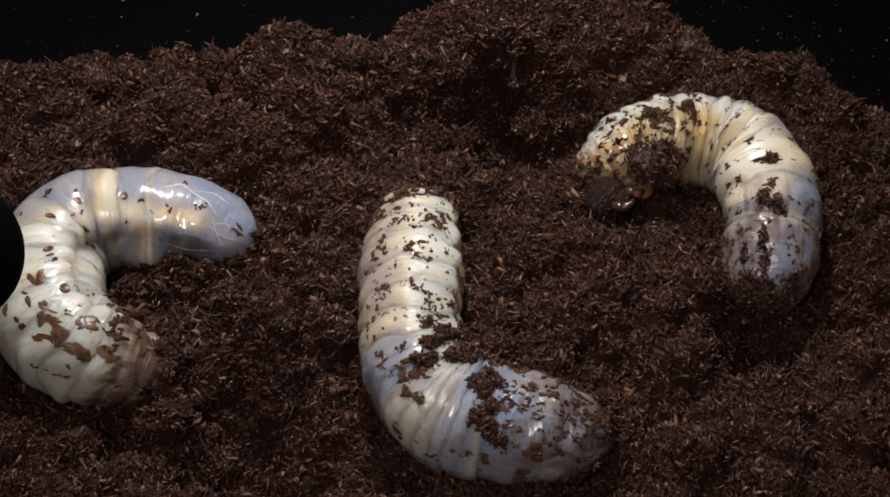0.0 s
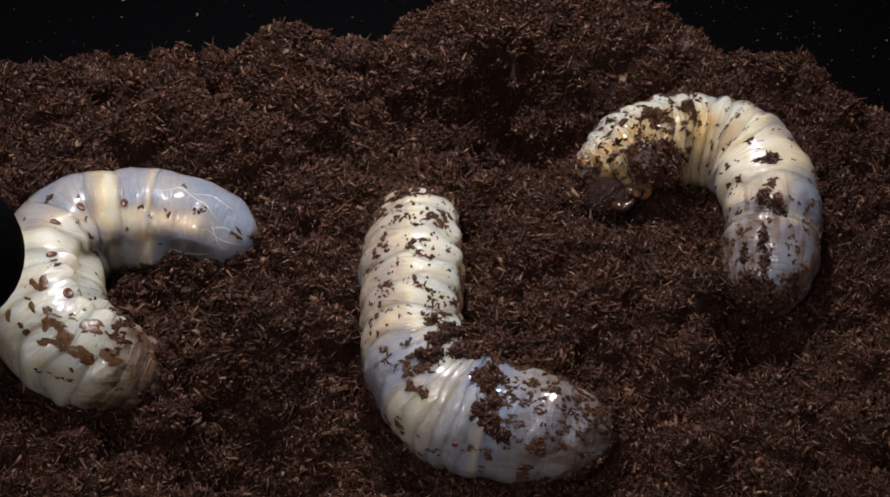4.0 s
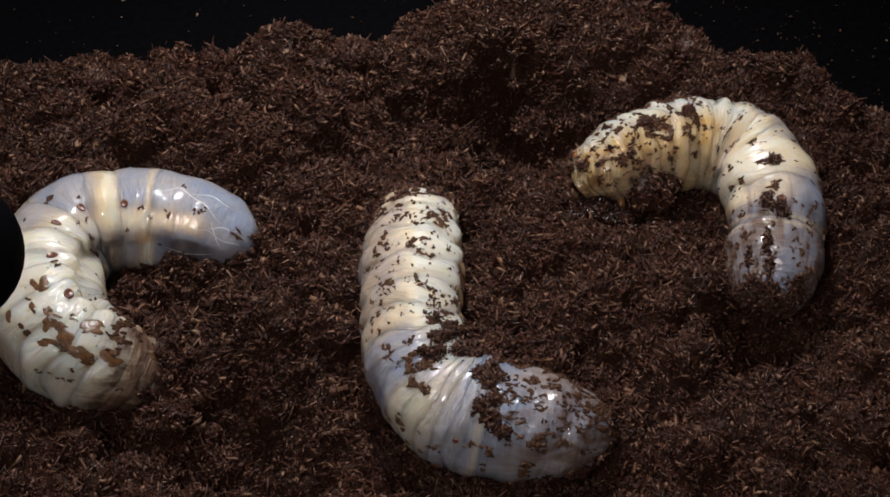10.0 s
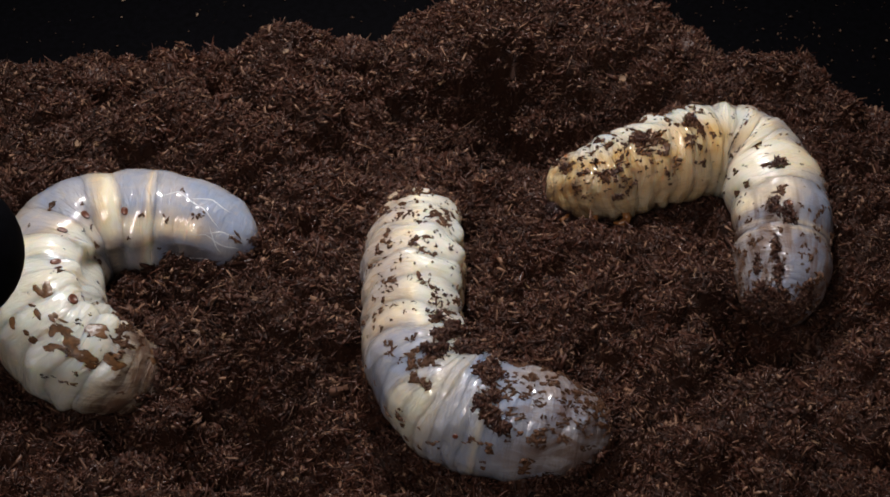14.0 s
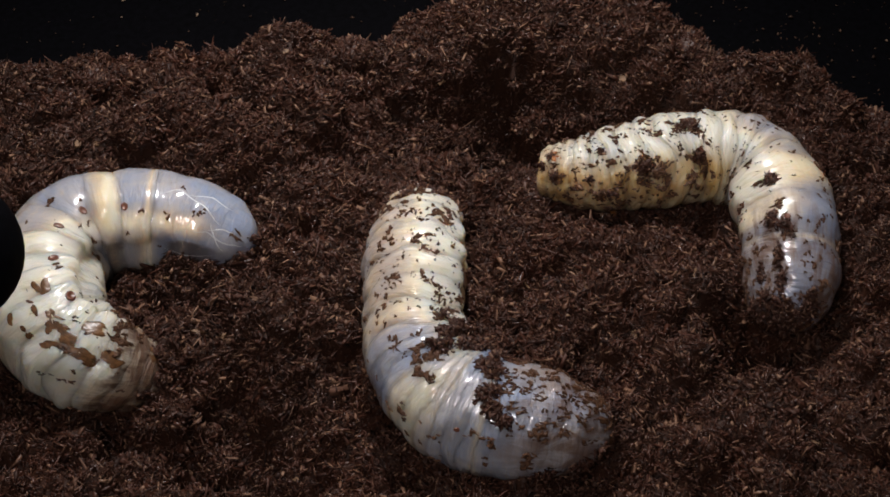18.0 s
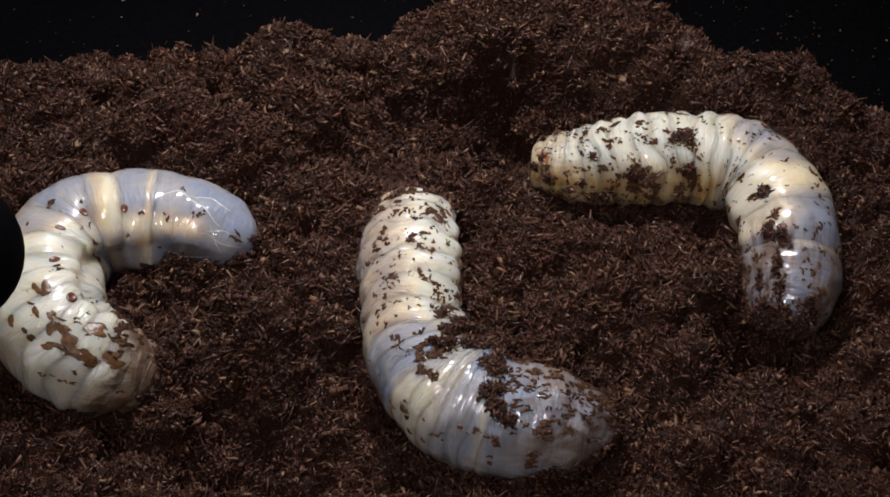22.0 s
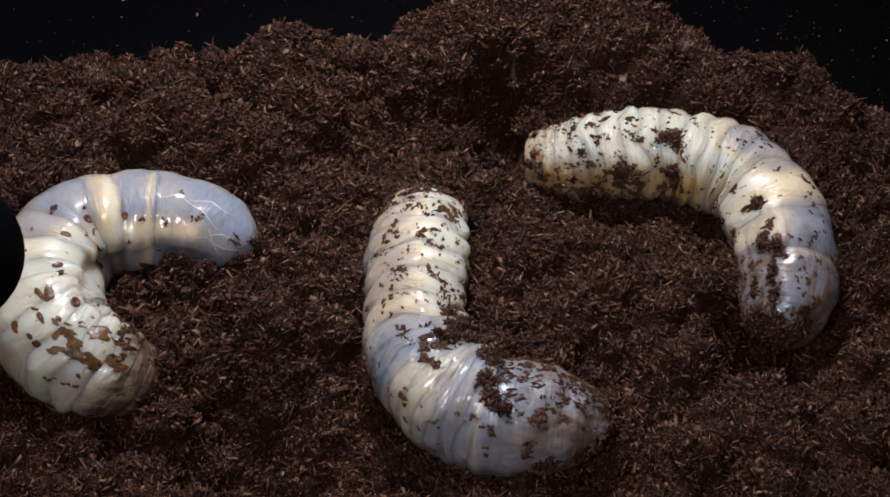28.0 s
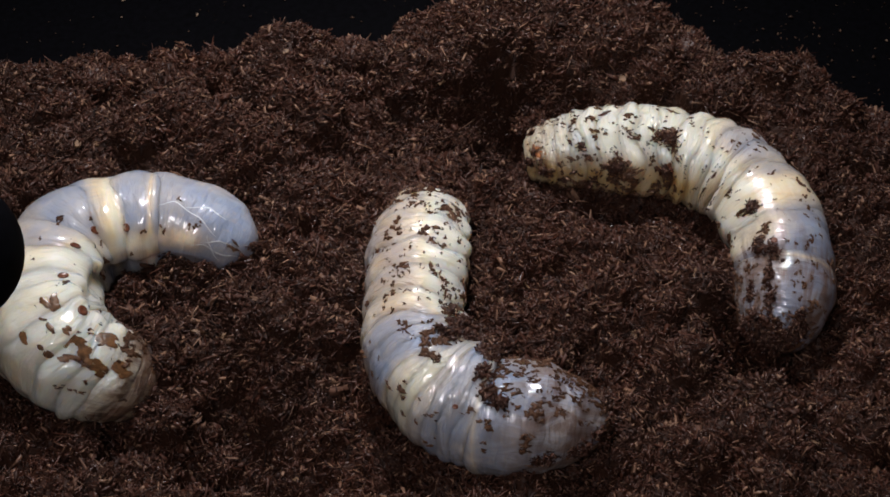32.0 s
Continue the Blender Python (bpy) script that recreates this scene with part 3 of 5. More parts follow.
        faces = [(g * n + q, g * n + (q + 1) % n, (g + 1) * n + (q + 1) % n, (g + 1) * n + q) for g in range(3) for q in range(n)]
        faces += [(3 * n + q, 3 * n + (q + 1) % n, 4 * n) for q in range(n)]
        return mesh_of("spiracle", verts, faces, HORN_SPOT, True)

    def thread_mesh(self, k, path, thick, material, name):
        """A thin thread over ring k through the places (v, phi)."""
        path = np.array(path, float)
        s = np.linspace(0, len(path) - 1, 8 * len(path))
        v, phi = np.interp(s, np.arange(len(path)), path[:, 0]), np.interp(s, np.arange(len(path)), path[:, 1])
        phi = phi + 0.02 * np.sin(s * 5)
        a, out = self.surface(v, phi, tuck=k, lift=0.00003)
        along = np.gradient(a, axis=0)
        side = np.cross(out, along)
        side /= np.linalg.norm(side, axis=1, keepdims=True) + 1e-9
        fade = (thick * np.sin(np.clip(np.linspace(0.12, np.pi - 0.12, len(s)), 0, np.pi)))[:, None]
        verts = np.vstack([a + side * fade, a + out * fade * 0.5, a - side * fade])
        n = len(s)
        faces = [(g * n + q, g * n + q + 1, (g + 1) * n + q + 1, (g + 1) * n + q) for g in (0, 1) for q in range(n - 1)]
        return mesh_of(name, self.local(k, verts), faces, material, True)


HORN_SPOT = plain_material("brown_spiracle", (0.13, 0.04, 0.018), 0.3, 0.5, 1500, 0.4, 0.1, 0.2)


def ease(x, a, b):
    s = np.clip((x - a) / (b - a), 0, 1)
    return s * s * (3 - 2 * s)


def bump_at(x, at, width):
    return np.exp(-((x - at) / width) ** 2)


def build_grub(body, root_at, label, rest):
    body.rest_pose(rest)
    grub = new("beetle_grub")
    grub.matrix_basis = pose(*root_at)
    tagged(grub, label, "beetle grub", "beetle grubs on the soil")
    shift = Matrix.Translation(root_at).inverted()
    body.shift = shift
    body.parts, body.extras = [], []
    for k in range(len(body.rings) - 1):
        ring = part("tail_ring" if k == 0 else "body_ring", body.ring_mesh(k), grub)
        ring.matrix_basis = shift @ body.seat(body.rows, k)
        body.parts.append(ring)
    return grub


def add_flake(body, v, phi, length, width, turn, height, r, material=None, name="dirt_crumb"):
    k = body.segment_at(v)
    return part(name, body.flake_mesh(k, v, phi, length, width, turn, height, material or DIRT, r), body.parts[k])


def scatter_dirt(body, count, where, size, seed, material=None):
    """Crumbs at places (v, phi) drawn from where(), on the body."""
    r = np.random.default_rng(seed)
    for _ in range(count):
        v, phi = where(r)
        s = size * math.exp(min(r.normal(0, 0.45), 0.6))
        add_flake(body, v, phi, s * r.uniform(0.9, 1.6), s * r.uniform(0.6, 1.1), r.uniform(0, 6.28), s * r.uniform(0.12, 0.3), r, material)


def rings_of(*spans):
    """Ring borders from (first, last, count)."""
    out = [spans[0][0]]
    for a, b, n in spans:
        out += [a + (b - a) * (q + 1) / n for q in range(n)]
    return out


# -- left grub: clean, cream in front, blue grey behind
def left_fat(v, phi):
    """Blue gut on the back, cream along the flank and in front, with dark gut low on the tail."""
    flank = bump_at(phi, 0.35, 0.3)
    f = 0.08 + 0.66 * flank * ease(v, 1.2, 2.0) + 0.75 * ease(v, 5.6, 6.6) + 0.3 * ease(v, 6.5, 9.0) * ease(phi, -1.6, 0.2)
    f = f + 0.4 * bump_at(v, 3.15, 0.07) + 0.7 * bump_at(v, 4.1, 0.26) * ease(-phi, -0.6, 0.2) + 0.3 * bump_at(v, 5.7, 0.25)
    low = ease(phi, 0.5, 0.8)
    f = f + low * (0.6 * bump_at(v, 3.2, 0.35) - 0.85 * bump_at(v, 1.95, 0.65) - 0.5 * bump_at(v, 4.3, 0.5) + 0.3 * ease(v, 5.2, 6.2))
    return np.clip(f, -0.6, 1)


LEFT_RINGS = rings_of((0.0, 3.1, 1), (3.1, 5.5, 3), (5.5, 7.0, 2), (7.0, 12.0, 9))
left = Body(LEFT_RINGS, [0.01] + [0.035] * 3 + [0.045] * 2 + [0.06] * 9, left_fat, 1.0, warp=0.08, calm=0.97, grime=0.12, ridge=0.6, front=1.9, drop=0.15, crinkle=0.6, warm=0.5)
left.gold = [(3.12, 0.05, 0.7), (4.32, 0.16, 0.8), (5.5, 0.12, 0.4)]
left.lobes = [(3.2, -0.1, 0.05), (4.3, -0.05, 0.06), (5.6, 0.1, 0.07), (6.7, 0.15, 0.08), (7.7, 0.2, 0.08), (5.0, 0.6, 0.05), (6.2, 0.65, 0.06), (7.2, 0.65, 0.06), (8.2, 0.65, 0.05)]
left_grub = build_grub(left, (-0.068, -0.012, 0.0), "clean shiny cream and blue grey beetle grub curled on soil", 0.5 * (np.array(LEFT_A) + np.array(LEFT_B)))


def mid_fat(v, phi):
    """Blue grey rings behind, edged with cream, and all cream in front."""
    f = 0.1 + 0.14 * bump_at(v, 1.6, 0.6) + (0.47 - 0.18 * ease(phi, 0.2, 0.9) * bump_at(v, 8.6, 1.3)) * ease(v, 6.2, 6.55) + 0.4 * bump_at(v, 4.8, 0.28) + 0.4 * bump_at(v, 3.67, 0.08) + 0.3 * bump_at(v, 5.3, 0.08)
    f = f + 0.65 * ease(-phi, -0.25, 0.25) * ease(v, 4.7, 5.3) + 0.45 * ease(phi, 0.0, 0.6) * bump_at(v, 5.05, 0.28)
    return np.clip(f, 0, 1)


MID_RINGS = rings_of((0.0, 3.65, 1), (3.65, 4.5, 3), (4.5, 5.3, 3), (5.3, 6.3, 3), (6.3, 12.0, 8))
middle = Body(MID_RINGS, [0.015] + [0.014] * 9 + [0.055] * 8, mid_fat, 2.3, calm=0.0, grime=1.0, ridge=0.95, inner=-1, belly=(0.9, 1.3), drop=0.13)
middle.lobes = [(2.75, 0.3, 0.045), (1.5, 0.35, 0.05), (2.0, -0.5, 0.03), (4.1, 0.2, 0.03), (5.7, 0.7, 0.03)]
middle.gold = [(3.67, 0.05, 0.6), (4.53, 0.09, 0.6), (4.8, 0.25, 0.2), (5.32, 0.05, 0.8), (6.35, 0.06, 0.3)]
middle_grub = build_grub(middle, (0.0, -0.03, 0.0), "dirt-speckled cream beetle grub with grey tail, sunk in soil", 0.5 * (np.array(MID_A) + np.array(MID_B)))


def right_fat(v, phi):
    f = 0.1 + 0.75 * bump_at(v, 4.15, 0.42) + 0.78 * ease(v, 4.9, 6.6) + 0.25 * bump_at(v, 5.2, 0.4) + 0.25 * bump_at(v, 2.5, 0.08)
    f = f + 0.6 * ease(phi, -0.3, 0.6) * ease(v, 2.6, 3.1) - 0.28 * bump_at(v, 5.4, 0.45) * ease(-phi, -0.4, 0.4)
    return np.clip(f, 0, 1)


RIGHT_RINGS = rings_of((0.0, 2.5, 1), (2.5, 4.8, 2), (4.8, 12.0, 14))
right = Body(RIGHT_RINGS, [0.015] + [0.035] * 2 + [0.055] * 14, right_fat, 4.1, calm=0.0, belly=(0.33, 1.15), tail=2.1, grime=1.15, front=0.45, under=0.15, drop=-0.06)
right.gold = [(2.52, 0.05, 0.8), (4.1, 0.3, 0.65), (4.8, 0.1, 0.5)]
right_grub = build_grub(right, (0.055, 0.01, 0.0), "cream beetle grub covered in dark crumbs, uncurling on soil", RIGHT_C)


# ---- motion of the grubs ----
def blend(rows_by_weight):
    return sum(w * np.array(rows) for w, rows in rows_by_weight)


def table(pairs, t):
    return float(np.interp(t, [p[0] for p in pairs], [p[1] for p in pairs]))


LEFT_WAY = [(0, 0), (1, .06), (1.5, .17), (2, .2), (3, .24), (3.5, .24), (5.5, .09), (6, .1), (7, .26), (8, .32), (9, .29), (10, .24), (11, .18), (12, .22), (13, .44), (14, .48), (14.5, .48),
            (16.5, .29), (17.5, .29), (18, .34), (18.5, .52), (19, .62), (20, .64), (21, .55), (22, .4), (22.5, .37), (23, .4), (24, .66), (25, .81), (25.5, .84), (27.5, .64), (28.5, .58), (29, .6), (29.5, .68), (30, .82), (30.5, .96), (31, 1), (32, .99)]
MID_WAY = [(0, 0), (2, .08), (3, .1), (5.5, .2), (6.5, .1), (8, .16), (9.5, .25), (10.5, .2), (12, .25), (14, .33), (16.5, .5), (17.5, .54), (18.5, .43), (19.5, .52), (20.5, .57), (21.5, .52), (23, .6), (25, .66), (27.5, .9), (28, .84), (29.5, .86), (30, .84), (31, 1), (31.5, 1.05), (32, 1)]
MID_SWAY = [(0, -2), (1, -3), (2, 3), (2.5, 5), (3.5, 1), (5.5, 0), (6.5, 6), (7, 6), (8.5, -3), (9.5, -3), (10.5, 6), (11, 6), (12.5, -5), (13.5, -5), (14.5, 3), (16.5, -9), (17.5, -6), (18.5, 5), (19.5, -5), (20.5, -9), (22, 8), (23, 0), (24, -10), (25, -7), (25.5, 0), (27.5, 2), (28.5, -14), (29.5, -10), (30.5, -2), (31, 1), (31.5, -3), (32, -13)]
# share of each of the five poses of the uncurling grub
RIGHT_WAY = [(0, 0), (3.5, .01), (8, .03), (9, .17), (10, .35), (11, .55), (12, .75), (13, 1), (14, 1.03), (14.5, 1.04), (16.5, 1.25), (17, 1.4), (18, 1.75), (19, 2), (20, 2.15), (21, 2.22), (22, 2.35), (23, 2.55), (24, 2.7), (25, 2.95), (25.5, 3.08), (27.5, 3.0), (29, 3.03), (29.5, 3.45), (30, 3.8), (30.5, 4), (31, 4), (31.5, 3.9), (32, 3.6)]
RIGHT_POSES = [RIGHT_A, RIGHT_B, RIGHT_C, RIGHT_D, RIGHT_E]
RIGHT_ROLL = [-56, -58, 0, 8, 12]
STEPS = [0, 0.5, 1, 1.5, 2, 2.5, 3, 3.5, 4.5, 5.5, 6, 6.5, 7, 7.5, 8, 8.5, 9, 9.5, 10, 10.5, 11, 11.5, 12, 12.5, 13, 13.5, 14, 14.5, 15.5, 16.5, 17, 17.5, 18, 18.5, 19, 19.5, 20, 20.5, 21, 21.5, 22, 22.5, 23, 23.5, 24, 24.5, 25, 25.5, 26.5, 27.5, 28, 28.5, 29, 29.5, 30, 30.5, 31, 31.5, 32]


# the head of the curled grub, bent under its front, and the share of that pose
TUCKED = look((0.0345, 0.0113, 0.0036), (0.0462, 0.0027, -0.0018)) @ pose(0, 0, 0, 0, 90, 0) @ pose(0, 0, 0, 90, 0, 0)
HEAD_TUCK = [(0, 1), (8, 1), (9, 0.7), (9.5, 0.45), (10, 0.2), (10.5, 0.06), (11, 0), (32, 0)]


def left_at(t):
    u = table(LEFT_WAY, t)
    return blend([(1 - u, LEFT_A), (u, LEFT_B)]), lambda v: math.radians(u * float(np.interp(v, [0, 4, 6, 8], [16, 30, 28, 8])))


def middle_at(t):
    u, sway = table(MID_WAY, t), table(MID_SWAY, t) * 0.00011
    rows = blend([(1 - u, MID_A), (u, MID_B)])
    lean = [1, 0.8, 0, -0.4] if sway < 0 else [1, 0.2, -1.3, -2.3]
    rows[:, 0] += sway * np.interp(np.arange(13), [0, 6, 9, 12], lean)
    return rows, lambda v: math.radians(-28 * u * float(np.interp(v, [0, 6, 8, 12], [1, 1, 0.3, 0.2])))


def right_at(t):
    g = min(table(RIGHT_WAY, t), 4)
    i = min(int(g), 3)
    f = g - i
    rows = blend([(1 - f, RIGHT_POSES[i]), (f, RIGHT_POSES[i + 1])])
    roll = (1 - f) * RIGHT_ROLL[i] + f * RIGHT_ROLL[i + 1]
    return rows, lambda v: math.radians(roll * float(np.interp(v, [0, 3, 7], [0.1, 0.25, 1])))


def motions():
    high, low, rest = pose(0.0456, 0.0138, 0.0115, 42, 0, 8), pose(0.0449, 0.0115, 0.003, 44, 5, 5), pose(0.0449, 0.0113, -0.0065, 12, 0, 0)
    walk(flank_lump, [(0, high), (4.5, high), (8.5, high), (10.5, low), (12.5, rest), (20, rest), (32, rest)])
    heap, sunk = pose(0.0346, 0.0062, -0.0015, 0, 6, 0), pose(0.0364, 0.0121, -0.0075, -14, 8, 20)
    walk(head_lump, [(0, heap), (4.5, heap), (8.0, heap), (10.0, pose(0.0355, 0.0096, -0.001, -6, 4, 8)), (12.0, sunk), (20, sunk), (32, sunk)])
    for body, pose_at in ((left, left_at), (middle, middle_at), (right, right_at)):
        keyed = [(t, *pose_at(t)) for t in STEPS]
        for k, ring in enumerate(body.parts):
            v = 0.5 * (body.rings[k] + body.rings[k + 1])
            way = [(t, body.shift @ body.seat(rows, k, roll(v))) for t, rows, roll in keyed]
            walk(ring, way)
            for ob, neck in [(ob, neck) for ob, at, neck in body.extras if at == k]:
                carried = [(t, m @ neck) for t, m in way]
                walk(ob, [(t, m.lerp(body.shift @ TUCKED, table(HEAD_TUCK, t))) for t, m in carried] if body is right else carried)


# ---- what lies on the grubs ----
LEFT_STAINS = [(8.01, 0.1, 2.14, 1.07, -0.9), (8.25, -0.1, 2.33, 1.06, -0), (8.53, 0, 1.47, 0.84, -1), (8.73, -0.1, 2.62, 0.84, -1.2), (8.97, -0.05, 6.06, 1.36, -0.7), (9.05, -0.21, 4.17, 1.25, -0.5), (9.37, 0.26, 2.63, 1.26, -0.4), (9.37, -0.26, 2.71, 1.25, -0.1), (9.69, -0.26, 4.19, 1.26, -0.8), (9.89, -0.16, 2.11, 1.05, -1.1), (8.25, -0.47, 1.91, 0.85, -1.2), (8.61, -0.42, 1.47, 0.74, -0.9), (10.97, 0.1, 2.38, 1.08, -0.8), (11.41, 0.05, 1.96, 0.98, -0.7), (10.13, -0.31, 1.48, 0.84, -0.2), (8.89, -0.42, 1.25, 0.63, -0.4)]
LEFT_CRUMBS = [(5.49, 0.63, 2.72, 1.36, 0.2), (9.09, -0.31, 1.87, 0.83, -0.3), (9.97, -0.05, 1.48, 1.48, -0.3), (10.13, 0.1, 3.18, 2.33, -0.8), (9.97, 0.42, 2.66, 1.6, -0.5), (10.17, 0.58, 2.37, 1.29, -0.8), (10.61, 0.47, 1.08, 1.73, -1.1), (9.85, 1.1, 1.31, 2.18, -1.1), (9.01, 1.36, 0.88, 1.53, 0), (8.73, 1.15, 1.31, 0.65, -0.8), (7.57, 0.47, 1.31, 1.09, -0.7), (5.33, -0.52, 1.38, 0.92, -1.1), (4.89, -0.16, 0.69, 0.91, 0.4), (1.85, 0.05, 1.15, 1.39, -0.4)]
LEFT_SPECKS = [(1.01, 0.16, 1.86, 0.7, -0.7), (2.57, 0.21, 1.38, 0.69, -0.1), (3.73, 0.52, 0.91, 1.14, -0), (5.77, 1.05, 1.37, 1.6, 0.4), (5.25, 0.31, 2.27, 0.57, 0.2), (9.53, -0.63, 1.46, 0.63, -0.9), (9.53, -0.84, 1.05, 0.63, -0.4), (9.17, -0.89, 0.63, 0.52, -0.5), (9.37, -0.84, 1.05, 0.52, -0.8), (9.29, 0.05, 0.63, 0.52, -0.5), (8.89, 0.26, 0.53, 0.53, -0.9), (9.05, 0.47, 0.53, 0.85, -0.8), (6.77, 0.37, 0.67, 0.45, -1.5), (2.33, -0.47, 0.93, 0.58, -0.3), (2.81, 0.89, 0.58, 0.58, -0.1), (3.29, 0.1, 0.8, 0.69, -0.1), (3.05, 0.31, 0.92, 0.46, -0.1)]
LEFT_SPIRACLES = [(4.97, 0.05, 1.48), (3.73, 0.05, 1.37), (5.97, 0.1, 1.58), (7.21, 0.31, 1.54), (8.53, 0.47, 1.49)]
MID_CRUMBS = [(10.37, 0.21, 2.94, 1.64, -1.1), (10.37, -0.1, 2.35, 1.17, -1.5), (9.85, 0.37, 1.38, 0.69, -1.5), (9.37, -0.31, 3.97, 1.7, 1.3), (9.41, 0.16, 2.49, 1.36, -1.1), (9.85, 0.89, 3.48, 1.16, 1.5), (10.09, 1.1, 1.76, 0.94, 1.4), (9.29, 0.42, 1.35, 0.9, -1.5), (9.69, -0.68, 2.3, 1.15, -1.3), (8.81, 0.68, 1.9, 1.56, 1.4), (8.65, 0, 2.65, 1.55, -1.1), (8.41, -0.31, 1.75, 1.53, 0.5), (8.33, 0.68, 2.42, 0.88, 1.5), (8.33, 1.05, 1.56, 0.89, 1.2), (8.05, 0.37, 1.52, 0.87, -1.1), (7.61, 0.58, 1.72, 1.29, -1.4), (7.53, -0.1, 3, 0.86, -1.3), (7.45, -0.31, 1.28, 0.86, 1.4)]
MID_CRUMBS_TWO = [(7.33, 0.89, 1.08, 0.54, 1.5), (6.93, 0.58, 1.49, 0.64, -1.3), (6.93, -0.58, 3.19, 1.28, 1.2), (7.29, -0.79, 1.62, 0.86, -0.8), (6.53, -0.21, 1.47, 2.3, -1.3), (6.29, -0.37, 1.25, 0.84, -0.8), (6.85, 0.89, 1.5, 0.86, -0.8), (6.53, 0.79, 1.27, 0.63, -1.3), (6.05, 0.31, 1.24, 0.93, -1.4), (6.05, 0.68, 1.46, 1.04, -1.6), (5.89, 0.73, 1.86, 0.83, 0.8), (5.49, 0.1, 4.08, 2.24, -0.8), (5.49, 0.37, 3.06, 2.04, -0.9), (5.09, 0.52, 2.63, 2.02, -0.5), (5.61, 0.58, 0.61, 0.61, -1), (5.05, 1.1, 0.61, 0.51, -0.7), (4.65, 1.15, 0.61, 0.51, -0.5), (4.33, 1.26, 1.02, 0.91, -0.5)]
MID_CLODS = [(5.85, -0.37, 4.14, 2.59, -1.2), (6.01, -0.73, 3.15, 2.31, -1.3), (5.29, -0.52, 3.72, 2.48, 1.5), (5.13, -0.94, 3.55, 2.51, 0.2), (5.41, -0.1, 2.66, 2.04, -1), (3.89, -0.47, 3.65, 2.64, -0.2), (3.81, -0.16, 3.01, 2.21, -0.4), (3.57, -0.37, 2.63, 2.02, -0.4), (4.17, -0.26, 2.62, 2.02, -0.4), (3.49, 0.1, 2.39, 1.99, -0.2), (3.49, 0.42, 2.98, 2.38, -0.2), (3.21, 0.58, 2.38, 1.79, -0.1), (3.77, 0.26, 2.19, 2.39, -0.3)]
MID_SPIRACLES = [(8.41, -0.16, 1.31), (4.05, 0.94, 0.7)]
RIGHT_CRUMBS = [(9.53, -0.52, 1.23, 2.47, -0.1), (9.93, 0.1, 0.98, 1.72, -0.1), (9.81, 0.58, 2.21, 1.23, -0.3), (9.25, 0.58, 1.71, 2.19, -0.2), (11.09, 0.94, 1.75, 2.25, 0.2), (9.01, 0.1, 1.7, 2.43, -0.1), (8.97, -0.37, 1.47, 1.22, -0.2), (8.81, -0.58, 1.72, 0.98, 0.2), (8.05, -0.37, 1.7, 2.43, -0.1), (8.01, 0.05, 1.45, 1.69, -0.2), (7.81, 0.1, 1.69, 1.45, -0), (7.13, 0.05, 5.53, 2.64, -0.2), (7.45, 0.16, 2.41, 1.45, -0.2), (6.93, 0.21, 1.92, 1.2, -0.3), (8.57, 0.79, 4.86, 1.94, 0.1), (7.57, 0.63, 1.69, 2.66, 0.2)]
RIGHT_CRUMBS_TWO = [(7.13, 0.79, 3.62, 2.65, -0.3), (4.81, 0.73, 1.06, 1.65, -0.5), (3.93, 0.58, 2.54, 1.62, -1.2), (3.97, 0.84, 0.93, 0.93, -1.2), (3.21, 0.47, 2.27, 0.91, -1.5), (5.45, -0.21, 0.95, 0.95, -0.7), (5.41, -0.89, 2.4, 0.96, -1), (5.17, -0.99, 1.2, 0.72, -0.7), (6.21, -0.31, 0.72, 1.2, -0.1), (6.81, -0.58, 1.22, 0.73, 0.3), (7.17, -0.73, 1.71, 0.73, -0.3), (4.49, -0.21, 1.17, 0.7, -1), (4.21, -0.68, 1.4, 1.63, -1.1), (3.01, 0.63, 1.13, 0.9, 1.5), (3.81, -0.47, 0.69, 0.92, -1.4), (3.69, -0.58, 1.15, 0.69, -1.5)]
RIGHT_BELLY = [(8.53, 1.1, 1.67, 3.58, 0.6), (8.09, 0.99, 5.98, 2.39, 0.5), (7.49, 1.2, 4.21, 1.68, 0.4), (6.89, 1.1, 3.62, 2.17, -0.2), (8.01, 1.83, 1.44, 2.16, 0.4), (9.69, 1.36, 1.68, 2.64, 0.2), (9.45, 1.94, 1.44, 1.2, 0.4), (9.21, 1.78, 1.2, 0.96, 0.2), (10.37, 1.62, 1.21, 1.93, -0), (10.25, 1.88, 1.45, 1.2, -0.2), (9.21, 1.1, 1.43, 0.95, 0.4), (5.61, 1.05, 1.2, 2.16, -0.1), (5.29, 1.05, 1.2, 0.72, -0.1), (3.81, 1.41, 1.66, 2.61, -1), (3.61, 1.47, 1.43, 1.19, -1.3), (4.01, 0.84, 2.82, 1.18, -1.3), (2.93, 0.47, 1.37, 0.92, 1.5), (7.05, 1.78, 0.96, 1.69, 0.2)]
RIGHT_FILM = [(9.49, 1.36, 1.95, 0.98, 0.5), (9.97, 0.94, 1.7, 0.97, 0.6), (8.97, 1.73, 1.71, 0.98, 0.6), (9.37, 1.94, 1.46, 0.98, 0.3)]
RIGHT_SPIRACLES = [(2.89, 0.37, 1.02), (6.97, 0.63, 1.19), (5.41, 0.63, 1.07)]
RIGHT_CLUMPS = [(7.13, 0.05, 4.8, 2.64, -0.2), (8.49, 0.79, 4.86, 2.43, 0.1), (7.13, 0.73, 2.41, 2.17, -0.3), (3.93, 0.58, 3, 2.08, -1.2), (11.09, 0.94, 1.5, 2.25, 0.2), (9.6, 0.3, 1.2, 1.4, 0.1)]

